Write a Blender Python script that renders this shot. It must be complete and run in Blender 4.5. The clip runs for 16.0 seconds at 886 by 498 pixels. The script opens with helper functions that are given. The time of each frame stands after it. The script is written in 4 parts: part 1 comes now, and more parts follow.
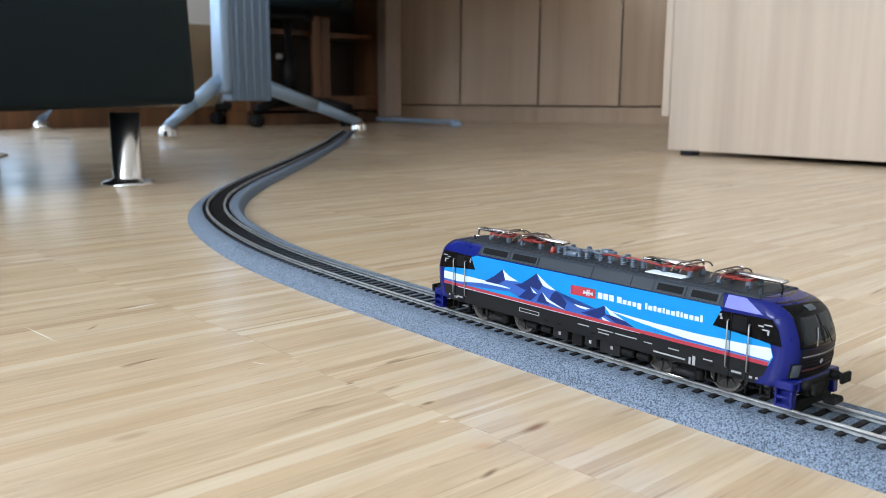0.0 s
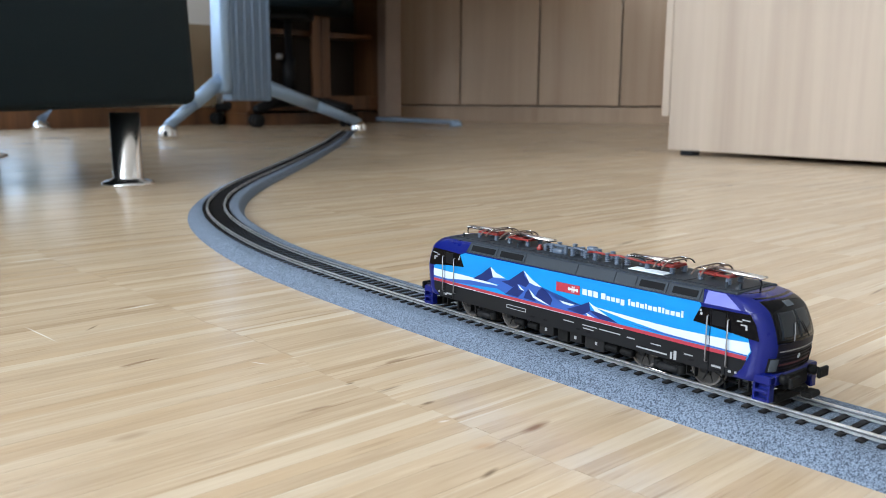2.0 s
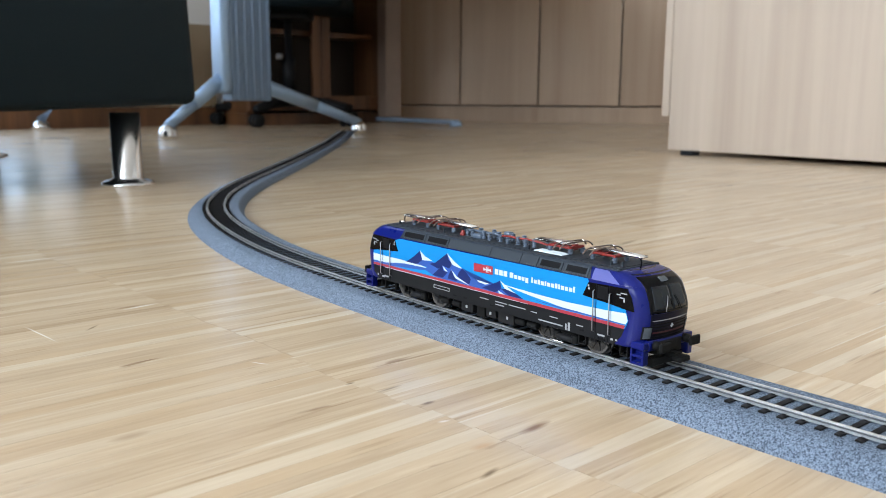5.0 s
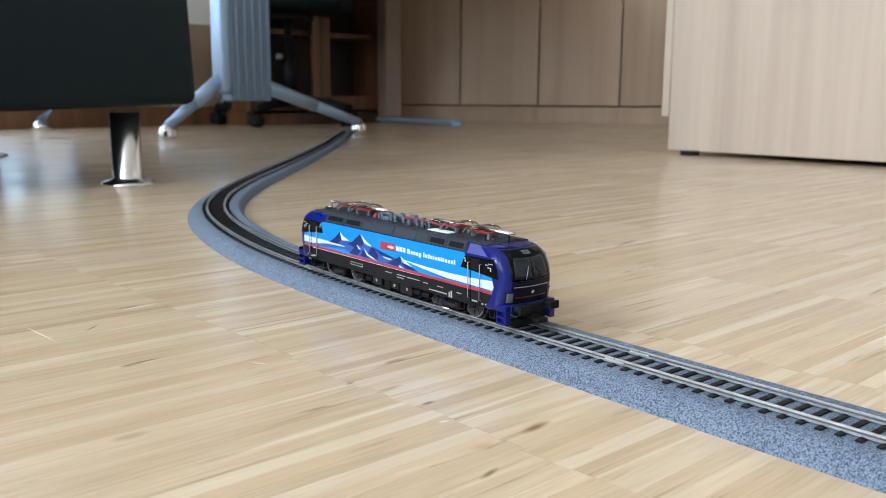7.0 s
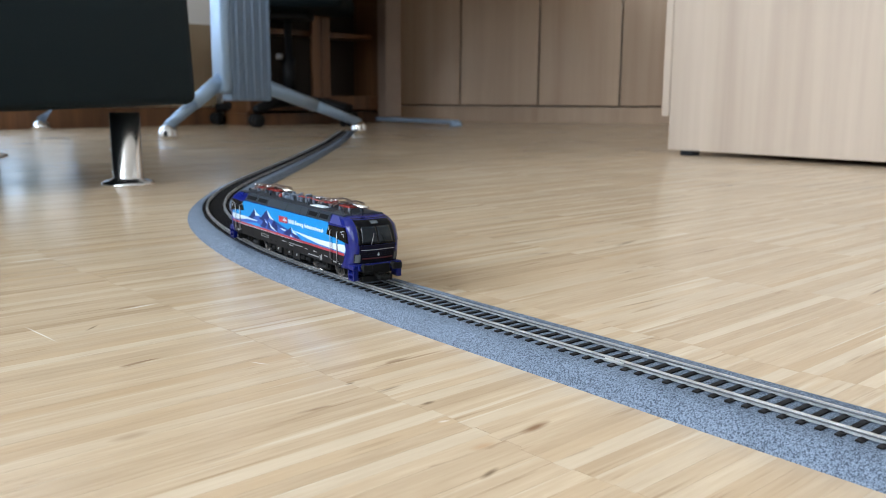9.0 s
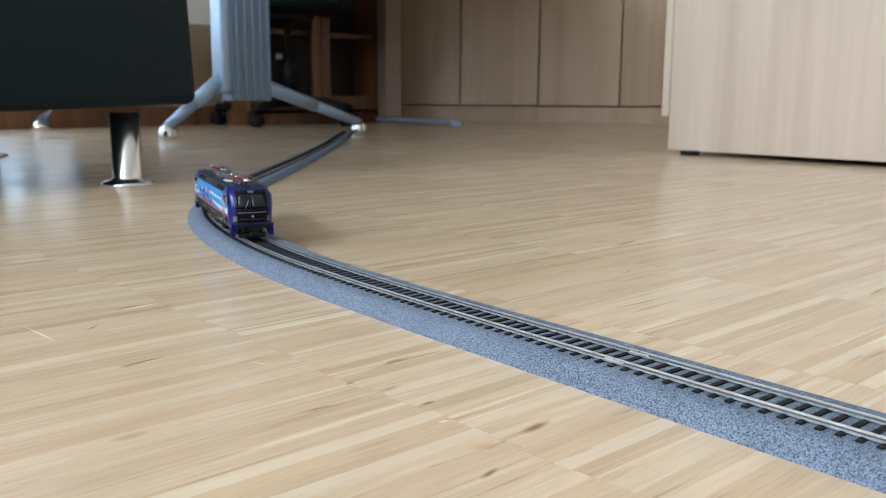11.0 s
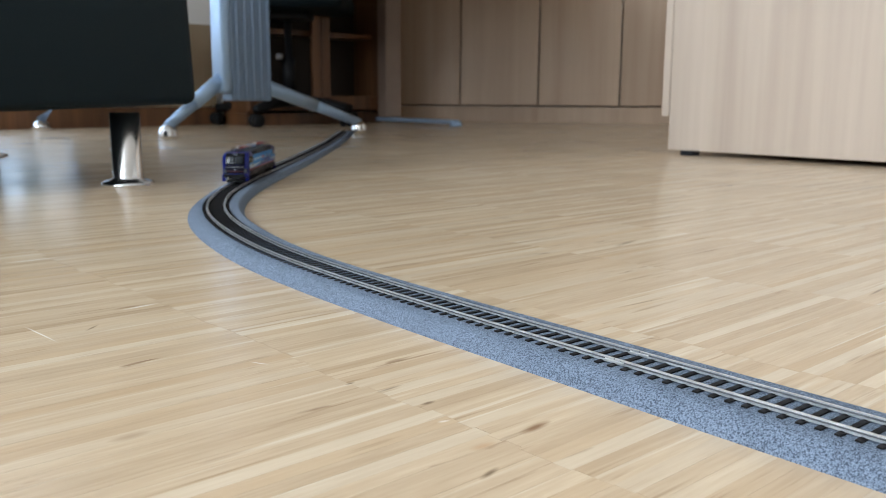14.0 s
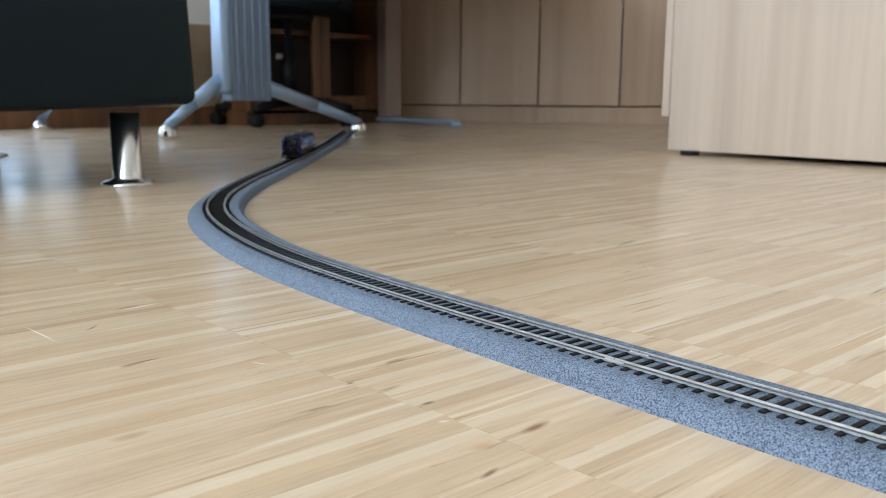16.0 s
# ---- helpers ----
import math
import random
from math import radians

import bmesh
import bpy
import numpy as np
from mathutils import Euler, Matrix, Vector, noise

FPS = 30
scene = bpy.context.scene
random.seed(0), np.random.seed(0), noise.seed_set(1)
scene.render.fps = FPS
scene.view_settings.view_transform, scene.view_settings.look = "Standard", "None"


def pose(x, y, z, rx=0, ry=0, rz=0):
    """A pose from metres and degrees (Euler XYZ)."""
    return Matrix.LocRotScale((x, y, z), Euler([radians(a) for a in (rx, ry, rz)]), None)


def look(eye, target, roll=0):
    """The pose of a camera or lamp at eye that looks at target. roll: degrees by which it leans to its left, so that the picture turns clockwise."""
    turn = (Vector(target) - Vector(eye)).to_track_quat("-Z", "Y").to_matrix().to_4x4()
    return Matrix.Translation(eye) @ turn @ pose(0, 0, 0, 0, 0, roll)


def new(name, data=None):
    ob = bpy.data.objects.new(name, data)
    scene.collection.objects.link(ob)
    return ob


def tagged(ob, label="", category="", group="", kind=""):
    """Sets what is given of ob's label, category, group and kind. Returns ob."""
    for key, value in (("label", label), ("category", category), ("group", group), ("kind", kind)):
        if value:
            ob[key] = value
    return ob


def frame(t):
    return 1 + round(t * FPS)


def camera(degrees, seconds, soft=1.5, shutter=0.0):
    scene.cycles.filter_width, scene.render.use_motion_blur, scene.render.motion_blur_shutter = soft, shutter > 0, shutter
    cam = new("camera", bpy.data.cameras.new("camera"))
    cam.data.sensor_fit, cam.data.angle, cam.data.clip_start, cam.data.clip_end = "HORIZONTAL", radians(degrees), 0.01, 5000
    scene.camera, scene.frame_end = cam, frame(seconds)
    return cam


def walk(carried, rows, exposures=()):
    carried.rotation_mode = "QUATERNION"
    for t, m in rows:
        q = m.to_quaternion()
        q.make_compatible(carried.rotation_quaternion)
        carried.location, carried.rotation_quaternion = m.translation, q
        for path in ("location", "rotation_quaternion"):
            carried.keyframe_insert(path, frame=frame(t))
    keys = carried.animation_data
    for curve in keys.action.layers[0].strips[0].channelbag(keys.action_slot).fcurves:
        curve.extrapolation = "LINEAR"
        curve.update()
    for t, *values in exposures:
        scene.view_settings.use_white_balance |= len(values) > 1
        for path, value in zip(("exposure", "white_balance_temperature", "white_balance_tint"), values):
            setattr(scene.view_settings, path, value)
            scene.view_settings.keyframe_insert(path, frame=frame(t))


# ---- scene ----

# ---- camera: a phone that stands still close to the floor ----
cam = camera(53.66, 16.0, soft=0.8)
cam.data.dof.use_dof = True
cam.data.dof.focus_distance = 0.40
cam.data.dof.aperture_fstop = 22.0
EYE = (0.0, 0.0, 0.12235)
TILT = radians(9.92)
AIM = (0.0, math.cos(TILT), 0.12235 - math.sin(TILT))
walk(cam, [(0.0, look(EYE, AIM, 0.29)), (16.0, look(EYE, AIM, 0.29))],
     exposures=[(0.0, 0.0), (9.0, 0.0), (11.5, -0.07), (16.0, -0.07)])

# ---- world and daylight from the windows ----
world = bpy.data.worlds.new("world")
scene.world = world
world.use_nodes = True
sky = world.node_tree.nodes.new("ShaderNodeTexSky")
sky.sky_type = "NISHITA"
sky.sun_disc = False
sky.sun_elevation = radians(38)
sky.sun_rotation = radians(250)
world.node_tree.links.new(sky.outputs[0], world.node_tree.nodes["Background"].inputs[0])
world.node_tree.nodes["Background"].inputs[1].default_value = 0.12


def window_light(name, m, wide, high, power, colour):
    data = bpy.data.lights.new(name, "AREA")
    data.shape, data.size, data.size_y, data.energy, data.color = "RECTANGLE", wide, high, power, colour
    ob = new(name, data)
    ob.matrix_world = m
    return ob


window_light("window_light_left", look((-2.66, -1.10, 1.76), (-1.6, -0.70, 1.44)), 1.8, 1.45, 184, (0.82, 0.93, 1.05))
window_light("window_light_back", look((-1.80, -2.66, 1.55), (-1.6, -1.6, 1.34)), 1.4, 1.4, 46, (0.82, 0.93, 1.05))
window_light("window_light_slant", look((-2.06, 2.74, 1.2), (-1.33, 2.06, 0.95)), 1.6, 1.9, 27, (0.64, 0.86, 1.18))


# ---- materials ----
def mat(name, colour, rough=0.5, metal=0.0, bump=None, vary=None, coat=0.0, spec=None):
    """bump: (scale, strength, distance); vary: (scale, amount)."""
    m = bpy.data.materials.new(name)
    m.use_nodes = True
    nt = m.node_tree
    b = nt.nodes["Principled BSDF"]
    b.inputs["Base Color"].default_value = (*colour, 1)
    b.inputs["Roughness"].default_value = rough
    b.inputs["Metallic"].default_value = metal
    b.inputs["Coat Weight"].default_value = coat
    b.inputs["Coat Roughness"].default_value = 0.08
    if spec is not None:
        b.inputs["Specular IOR Level"].default_value = spec
    pos = nt.nodes.new("ShaderNodeTexCoord")
    if vary:
        n = nt.nodes.new("ShaderNodeTexNoise")
        n.inputs["Scale"].default_value = vary[0]
        n.inputs["Detail"].default_value = 5
        nt.links.new(pos.outputs["Object"], n.inputs["Vector"])
        mix = nt.nodes.new("ShaderNodeMix")
        mix.data_type = "RGBA"
        mix.inputs["A"].default_value = (*[c * (1 - vary[1]) for c in colour], 1)
        mix.inputs["B"].default_value = (*[min(1, c * (1 + vary[1])) for c in colour], 1)
        nt.links.new(n.outputs["Fac"], mix.inputs["Factor"])
        nt.links.new(mix.outputs["Result"], b.inputs["Base Color"])
        r = nt.nodes.new("ShaderNodeMapRange")
        r.inputs["To Min"].default_value, r.inputs["To Max"].default_value = max(0.02, rough - 0.08), rough + 0.08
        nt.links.new(n.outputs["Fac"], r.inputs["Value"])
        nt.links.new(r.outputs["Result"], b.inputs["Roughness"])
    if bump:
        n = nt.nodes.new("ShaderNodeTexNoise")
        n.inputs["Scale"].default_value = bump[0]
        n.inputs["Detail"].default_value = 4
        nt.links.new(pos.outputs["Object"], n.inputs["Vector"])
        bp = nt.nodes.new("ShaderNodeBump")
        bp.inputs["Strength"].default_value, bp.inputs["Distance"].default_value = bump[1], bump[2]
        nt.links.new(n.outputs["Fac"], bp.inputs["Height"])
        nt.links.new(bp.outputs["Normal"], b.inputs["Normal"])
    return m


def wood(name, dark, light, along, rough=0.4, per="", grain=1.0, coat=0.0, fine=0.5, fleck=False):
    """Wood with grain; along: degrees of the grain in the plan, or None for upright grain; per: 'object' or 'island'."""
    m = bpy.data.materials.new(name)
    m.use_nodes = True
    nt = m.node_tree
    b = nt.nodes["Principled BSDF"]
    geo = nt.nodes.new("ShaderNodeNewGeometry")
    rnd = None
    if per == "object":
        rnd = nt.nodes.new("ShaderNodeObjectInfo").outputs["Random"]
    elif per == "island":
        rnd = geo.outputs["Random Per Island"]
    rot = nt.nodes.new("ShaderNodeVectorRotate")
    rot.rotation_type = "Z_AXIS"
    rot.inputs["Angle"].default_value = -radians(along or 0)
    nt.links.new(geo.outputs["Position"], rot.inputs["Vector"])
    shift = nt.nodes.new("ShaderNodeVectorMath")
    shift.operation = "ADD"
    nt.links.new(rot.outputs["Vector"], shift.inputs[0])
    if rnd is not None:
        mul = nt.nodes.new("ShaderNodeMath")
        mul.operation = "MULTIPLY"
        mul.inputs[1].default_value = 37.0
        nt.links.new(rnd, mul.inputs[0])
        comb = nt.nodes.new("ShaderNodeCombineXYZ")
        for k in range(3):
            nt.links.new(mul.outputs[0], comb.inputs[k])
        nt.links.new(comb.outputs[0], shift.inputs[1])
    mp = nt.nodes.new("ShaderNodeVectorMath")
    mp.operation = "MULTIPLY"
    mp.inputs[1].default_value = (9 * grain, 130 * grain, 130 * grain) if along is not None else (110 * grain, 110 * grain, 4 * grain)
    nt.links.new(shift.outputs[0], mp.inputs[0])
    big = nt.nodes.new("ShaderNodeTexNoise")
    big.inputs["Scale"].default_value, big.inputs["Detail"].default_value, big.inputs["Distortion"].default_value = 0.35, 6, 0.6
    nt.links.new(mp.outputs[0], big.inputs["Vector"])
    small = nt.nodes.new("ShaderNodeTexNoise")
    small.inputs["Scale"].default_value, small.inputs["Detail"].default_value = (4.5 if fleck else 2.6), 8
    nt.links.new(mp.outputs[0], small.inputs["Vector"])
    add = nt.nodes.new("ShaderNodeMath")
    add.operation = "MULTIPLY_ADD"
    add.inputs[1].default_value = fine
    nt.links.new(small.outputs["Fac"], add.inputs[0])
    nt.links.new(big.outputs["Fac"], add.inputs[2])
    last = add.outputs[0]
    if rnd is not None:
        tone = nt.nodes.new("ShaderNodeMath")
        tone.operation = "MULTIPLY_ADD"
        tone.inputs[1].default_value = 0.27
        nt.links.new(rnd, tone.inputs[0])
        nt.links.new(last, tone.inputs[2])
        last = tone.outputs[0]
    ramp = nt.nodes.new("ShaderNodeMapRange")
    lo = 0.5 * (1 + fine)
    reach = 0.36 if fleck else 0.22
    ramp.inputs["From Min"].default_value = lo - reach
    ramp.inputs["From Max"].default_value = lo + reach + (0.27 if rnd is not None else 0)
    nt.links.new(last, ramp.inputs["Value"])
    mix = nt.nodes.new("ShaderNodeMix")
    mix.data_type = "RGBA"
    mix.inputs["A"].default_value, mix.inputs["B"].default_value = (*dark, 1), (*light, 1)
    nt.links.new(ramp.outputs["Result"], mix.inputs["Factor"])
    shade = mix.outputs["Result"]
    if fleck:
        # some strips are more orange, some paler
        for times, colour, amount in ((7.31, (0.50, 0.345, 0.20, 1), 0.42), (13.7, (0.72, 0.63, 0.49, 1), 0.32)):
            tm = nt.nodes.new("ShaderNodeMath")
            tm.operation = "MULTIPLY"
            tm.inputs[1].default_value = times
            nt.links.new(rnd, tm.inputs[0])
            fc = nt.nodes.new("ShaderNodeMath")
            fc.operation = "FRACT"
            nt.links.new(tm.outputs[0], fc.inputs[0])
            tr = nt.nodes.new("ShaderNodeMapRange")
            tr.inputs["From Min"].default_value, tr.inputs["From Max"].default_value, tr.inputs["To Max"].default_value = 0.72, 0.98, amount
            nt.links.new(fc.outputs[0], tr.inputs["Value"])
            tx = nt.nodes.new("ShaderNodeMix")
            tx.data_type = "RGBA"
            tx.inputs["B"].default_value = colour
            nt.links.new(shade, tx.inputs["A"])
            nt.links.new(tr.outputs["Result"], tx.inputs["Factor"])
            shade = tx.outputs["Result"]
        # short dark flecks and a few knots along the grain, and pale worn streaks
        for scale, cut, colour, amount, stretch in ((0.5, 0.64, (0.23, 0.135, 0.065, 1), 0.5, (26, 420, 420)), (0.6, 0.69, (0.19, 0.10, 0.05, 1), 0.8, (34, 150, 150)), (0.45, 0.62, (0.76, 0.68, 0.54, 1), 0.4, (12, 380, 380))):
            mv = nt.nodes.new("ShaderNodeVectorMath")
            mv.operation = "MULTIPLY"
            mv.inputs[1].default_value = stretch
            nt.links.new(shift.outputs[0], mv.inputs[0])
            fn = nt.nodes.new("ShaderNodeTexNoise")
            fn.inputs["Scale"].default_value, fn.inputs["Detail"].default_value = scale, 3
            nt.links.new(mv.outputs[0], fn.inputs["Vector"])
            fr = nt.nodes.new("ShaderNodeMapRange")
            fr.inputs["From Min"].default_value, fr.inputs["From Max"].default_value, fr.inputs["To Max"].default_value = cut, cut + 0.10, amount
            nt.links.new(fn.outputs["Fac"], fr.inputs["Value"])
            fm = nt.nodes.new("ShaderNodeMix")
            fm.data_type = "RGBA"
            fm.inputs["B"].default_value = colour
            nt.links.new(shade, fm.inputs["A"])
            nt.links.new(fr.outputs["Result"], fm.inputs["Factor"])
            shade = fm.outputs["Result"]
        kv = nt.nodes.new("ShaderNodeVectorMath")
        kv.operation = "MULTIPLY"
        kv.inputs[1].default_value = (5.5, 15, 0)
        nt.links.new(shift.outputs[0], kv.inputs[0])
        warp = nt.nodes.new("ShaderNodeTexVoronoi")
        warp.inputs["Scale"].default_value = 1.0
        nt.links.new(kv.outputs[0], warp.inputs["Vector"])
        kr = nt.nodes.new("ShaderNodeMapRange")
        kr.inputs["From Min"].default_value, kr.inputs["From Max"].default_value, kr.inputs["To Min"].default_value, kr.inputs["To Max"].default_value = 0.015, 0.055, 0.5, 0.0
        nt.links.new(warp.outputs["Distance"], kr.inputs["Value"])
        km = nt.nodes.new("ShaderNodeMix")
        km.data_type = "RGBA"
        km.inputs["B"].default_value = (0.20, 0.105, 0.05, 1)
        nt.links.new(shade, km.inputs["A"])
        nt.links.new(kr.outputs["Result"], km.inputs["Factor"])
        shade = km.outputs["Result"]
        for mx, my, half, thin, turned, colour, amount in MARKS:
            mp2 = nt.nodes.new("ShaderNodeMapping")
            mp2.vector_type = "TEXTURE"
            mp2.inputs["Location"].default_value = (mx, my, 0)
            mp2.inputs["Rotation"].default_value = (0, 0, radians(turned))
            mp2.inputs["Scale"].default_value = (half, thin, 1)
            nt.links.new(geo.outputs["Position"], mp2.inputs["Vector"])
            ln = nt.nodes.new("ShaderNodeVectorMath")
            ln.operation = "LENGTH"
            nt.links.new(mp2.outputs[0], ln.inputs[0])
            mr = nt.nodes.new("ShaderNodeMapRange")
            mr.inputs["From Min"].default_value, mr.inputs["From Max"].default_value, mr.inputs["To Min"].default_value, mr.inputs["To Max"].default_value = 0.25, 1.0, amount, 0.0
            nt.links.new(ln.outputs["Value"], mr.inputs["Value"])
            mm = nt.nodes.new("ShaderNodeMix")
            mm.data_type = "RGBA"
            mm.inputs["B"].default_value = (*colour, 1)
            nt.links.new(shade, mm.inputs["A"])
            nt.links.new(mr.outputs["Result"], mm.inputs["Factor"])
            shade = mm.outputs["Result"]
    nt.links.new(shade, b.inputs["Base Color"])
    wear = nt.nodes.new("ShaderNodeTexNoise")
    wear.inputs["Scale"].default_value, wear.inputs["Detail"].default_value = 7.0, 4
    nt.links.new(geo.outputs["Position"], wear.inputs["Vector"])
    rr = nt.nodes.new("ShaderNodeMapRange")
    rr.inputs["To Min"].default_value, rr.inputs["To Max"].default_value = rough - 0.07, rough + 0.09
    nt.links.new(wear.outputs["Fac"], rr.inputs["Value"])
    nt.links.new(rr.outputs["Result"], b.inputs["Roughness"])
    bp = nt.nodes.new("ShaderNodeBump")
    bp.inputs["Strength"].default_value, bp.inputs["Distance"].default_value = 0.12, 0.0003
    nt.links.new(small.outputs["Fac"], bp.inputs["Height"])
    nt.links.new(bp.outputs["Normal"], b.inputs["Normal"])
    b.inputs["Coat Weight"].default_value = coat
    b.inputs["Coat Roughness"].default_value = 0.3
    return m


def foam():
    """Open-celled foam: pale skin with dark winding pits."""
    m = bpy.data.materials.new("grey_foam")
    m.use_nodes = True
    nt = m.node_tree
    b = nt.nodes["Principled BSDF"]
    b.inputs["Roughness"].default_value = 0.85
    b.inputs["Specular IOR Level"].default_value = 0.25
    geo = nt.nodes.new("ShaderNodeNewGeometry")
    pit = nt.nodes.new("ShaderNodeTexNoise")
    pit.inputs["Scale"].default_value, pit.inputs["Detail"].default_value, pit.inputs["Distortion"].default_value = 1400, 1.5, 0.5
    nt.links.new(geo.outputs["Position"], pit.inputs["Vector"])
    r = nt.nodes.new("ShaderNodeMapRange")
    r.inputs["From Min"].default_value, r.inputs["From Max"].default_value = 0.36, 0.60
    nt.links.new(pit.outputs["Fac"], r.inputs["Value"])
    broad = nt.nodes.new("ShaderNodeTexNoise")
    broad.inputs["Scale"].default_value, broad.inputs["Detail"].default_value = 60, 3
    nt.links.new(geo.outputs["Position"], broad.inputs["Vector"])
    br = nt.nodes.new("ShaderNodeMapRange")
    br.inputs["To Min"].default_value, br.inputs["To Max"].default_value = 0.85, 1.15
    nt.links.new(broad.outputs["Fac"], br.inputs["Value"])
    mix = nt.nodes.new("ShaderNodeMix")
    mix.data_type = "RGBA"
    mix.inputs["A"].default_value, mix.inputs["B"].default_value = (0.048, 0.065, 0.094, 1), (0.188, 0.236, 0.307, 1)
    nt.links.new(r.outputs["Result"], mix.inputs["Factor"])
    tone = nt.nodes.new("ShaderNodeVectorMath")
    tone.operation = "SCALE"
    nt.links.new(mix.outputs["Result"], tone.inputs[0])
    nt.links.new(br.outputs["Result"], tone.inputs["Scale"])
    nt.links.new(tone.outputs[0], b.inputs["Base Color"])
    bp = nt.nodes.new("ShaderNodeBump")
    bp.inputs["Strength"].default_value, bp.inputs["Distance"].default_value = 0.7, 0.0004
    nt.links.new(r.outputs["Result"], bp.inputs["Height"])
    nt.links.new(bp.outputs["Normal"], b.inputs["Normal"])
    return m


GRAIN = 42.0
END_LINE = 0.2146
# knots, cracks and scratches that show in the lamellas: x, y, half length, half width, turn, colour, strength
RED_KNOT, DARK_KNOT, PALE_WORN = (0.2, 0.1, 0.045), (0.15, 0.1, 0.06), (0.85, 0.8, 0.7)
MARKS = [(0.0349, 0.3122, 0.0101, 0.0028, 48, RED_KNOT, 0.85),
         (-0.0057, 0.3381, 0.0044, 0.0017, 43, DARK_KNOT, 0.80),
         (0.0157, 0.2714, 0.0064, 0.0016, 56, DARK_KNOT, 0.80),
         (-0.0398, 0.3619, 0.0030, 0.0012, 50, DARK_KNOT, 0.70),
         (-0.0225, 0.3552, 0.0086, 0.0012, 46, DARK_KNOT, 0.55),
         (0.1197, 0.5150, 0.0303, 0.0011, 38, DARK_KNOT, 0.60),
         (0.2787, 0.5493, 0.0193, 0.0014, 48, DARK_KNOT, 0.70),
         (-0.1862, 0.4511, 0.0076, 0.0011, 83, DARK_KNOT, 0.60),
         (0.1556, 0.7339, 0.0243, 0.0040, 53, DARK_KNOT, 0.50),
         (-0.2080, 0.4383, 0.0232, 0.0007, -44, PALE_WORN, 0.80),
         (-0.0848, 0.3903, 0.0060, 0.0008, -24, PALE_WORN, 0.60),
         (-0.3068, 0.6420, 0.0219, 0.0020, 40, PALE_WORN, 0.70),
         (-0.1770, 0.4989, 0.0134, 0.0016, 48, PALE_WORN, 0.70),
         (0.1085, 0.4351, 0.0094, 0.0006, -26, DARK_KNOT, 0.60),
         (0.0006, 0.3179, 0.0030, 0.0013, 29, PALE_WORN, 0.50),
         (0.0146, 0.2941, 0.0066, 0.0025, 39, (0.45, 0.25, 0.12), 0.50)]
M_STRIP = wood("oak_strip", (0.39, 0.274, 0.168), (0.645, 0.51, 0.354), GRAIN, 0.2, "object", 0.8, fleck=True, fine=0.75)
M_STRIPS = wood("oak_strips_far", (0.39, 0.274, 0.168), (0.645, 0.51, 0.354), GRAIN, 0.2, "island", 0.8, fleck=True, fine=0.75)
M_SUB = mat("floor_base", (0.13, 0.08, 0.045), 0.8, vary=(20, 0.2))
M_BEECH = wood("beech_veneer", (0.38, 0.295, 0.228), (0.49, 0.40, 0.315), None, 0.42, "", 0.28, fine=0.3)
M_BEECH_FAR = wood("beech_front", (0.42, 0.29, 0.195), (0.56, 0.415, 0.295), None, 0.4, "object", 0.4, fine=0.3)
M_BROWN = wood("brown_wood", (0.075, 0.032, 0.013), (0.20, 0.085, 0.032), None, 0.45, "", 0.4, fine=0.3)
M_PLASTER = mat("white_plaster", (0.78, 0.76, 0.72), 0.85, bump=(160, 0.15, 0.002), vary=(3, 0.03))
M_CEIL = mat("ceiling_paint", (0.8, 0.8, 0.79), 0.9, vary=(3, 0.02))
M_TAN = wood("tan_panel", (0.30, 0.225, 0.14), (0.38, 0.29, 0.19), None, 0.5, "", 0.4, fine=0.3)
M_FOAM = foam()
M_SLEEPER = mat("black_brown_plastic", (0.009, 0.008, 0.008), 0.6, vary=(600, 0.3), bump=(1500, 0.2, 0.0002), spec=0.1)
M_RAIL = mat("nickel_silver_rail", (0.80, 0.82, 0.84), 0.38, 1.0, vary=(120, 0.04))
# darker metal for the web between the rail's head and foot
M_WEB = mat("dark_rail_web", (0.10, 0.105, 0.11), 0.55, 0.5, vary=(200, 0.15))
M_LEATHER = mat("black_leather", (0.0045, 0.0115, 0.0155), 0.55, bump=(420, 0.25, 0.0008), vary=(6, 0.15), spec=0.18)
M_CHROME = mat("chrome", (0.70, 0.70, 0.71), 0.2, 1.0)
M_ALU = mat("grey_aluminium", (0.22, 0.30, 0.41), 0.42, 0.3, vary=(40, 0.06))
# silver lacquer with the slant window's blue light mixed into its colour
M_ALU_L = mat("silver_lacquer_blue_lit", (0.35, 0.48, 0.65), 0.32, 0.35, vary=(40, 0.05))
M_BLACKPL = mat("black_plastic", (0.007, 0.007, 0.008), 0.55, vary=(80, 0.2), spec=0.25)
M_POST = mat("dull_grey_lacquer", (0.27, 0.19, 0.145), 0.55, vary=(30, 0.1))
M_DARKIN = mat("dark_interior", (0.03, 0.018, 0.011), 0.7, vary=(10, 0.2))
# locomotive
M_BLUE = mat("deep_blue_paint", (0.0035, 0.008, 0.105), 0.3, vary=(120, 0.06), coat=0.35, spec=0.1)
# the same blue, lightened: the ceiling's lilac reflection is put into its colour
M_BLUE_SHEEN = mat("blue_paint_painted_sheen", (0.085, 0.095, 0.30), 0.36, 0.5, vary=(120, 0.05), coat=0.5)
M_MAROON = mat("maroon_line", (0.07, 0.006, 0.010), 0.45, vary=(200, 0.1))
M_SKY = mat("sky_blue_paint", (0.003, 0.185, 0.47), 0.4, vary=(60, 0.05), spec=0.2)
M_WHITE = mat("white_print", (0.45, 0.53, 0.60), 0.45, vary=(200, 0.03))
M_RED = mat("red_print", (0.30, 0.018, 0.035), 0.45, vary=(200, 0.05))
M_MTN = mat("mountain_blue_print", (0.008, 0.019, 0.105), 0.45, vary=(150, 0.12), spec=0.2)
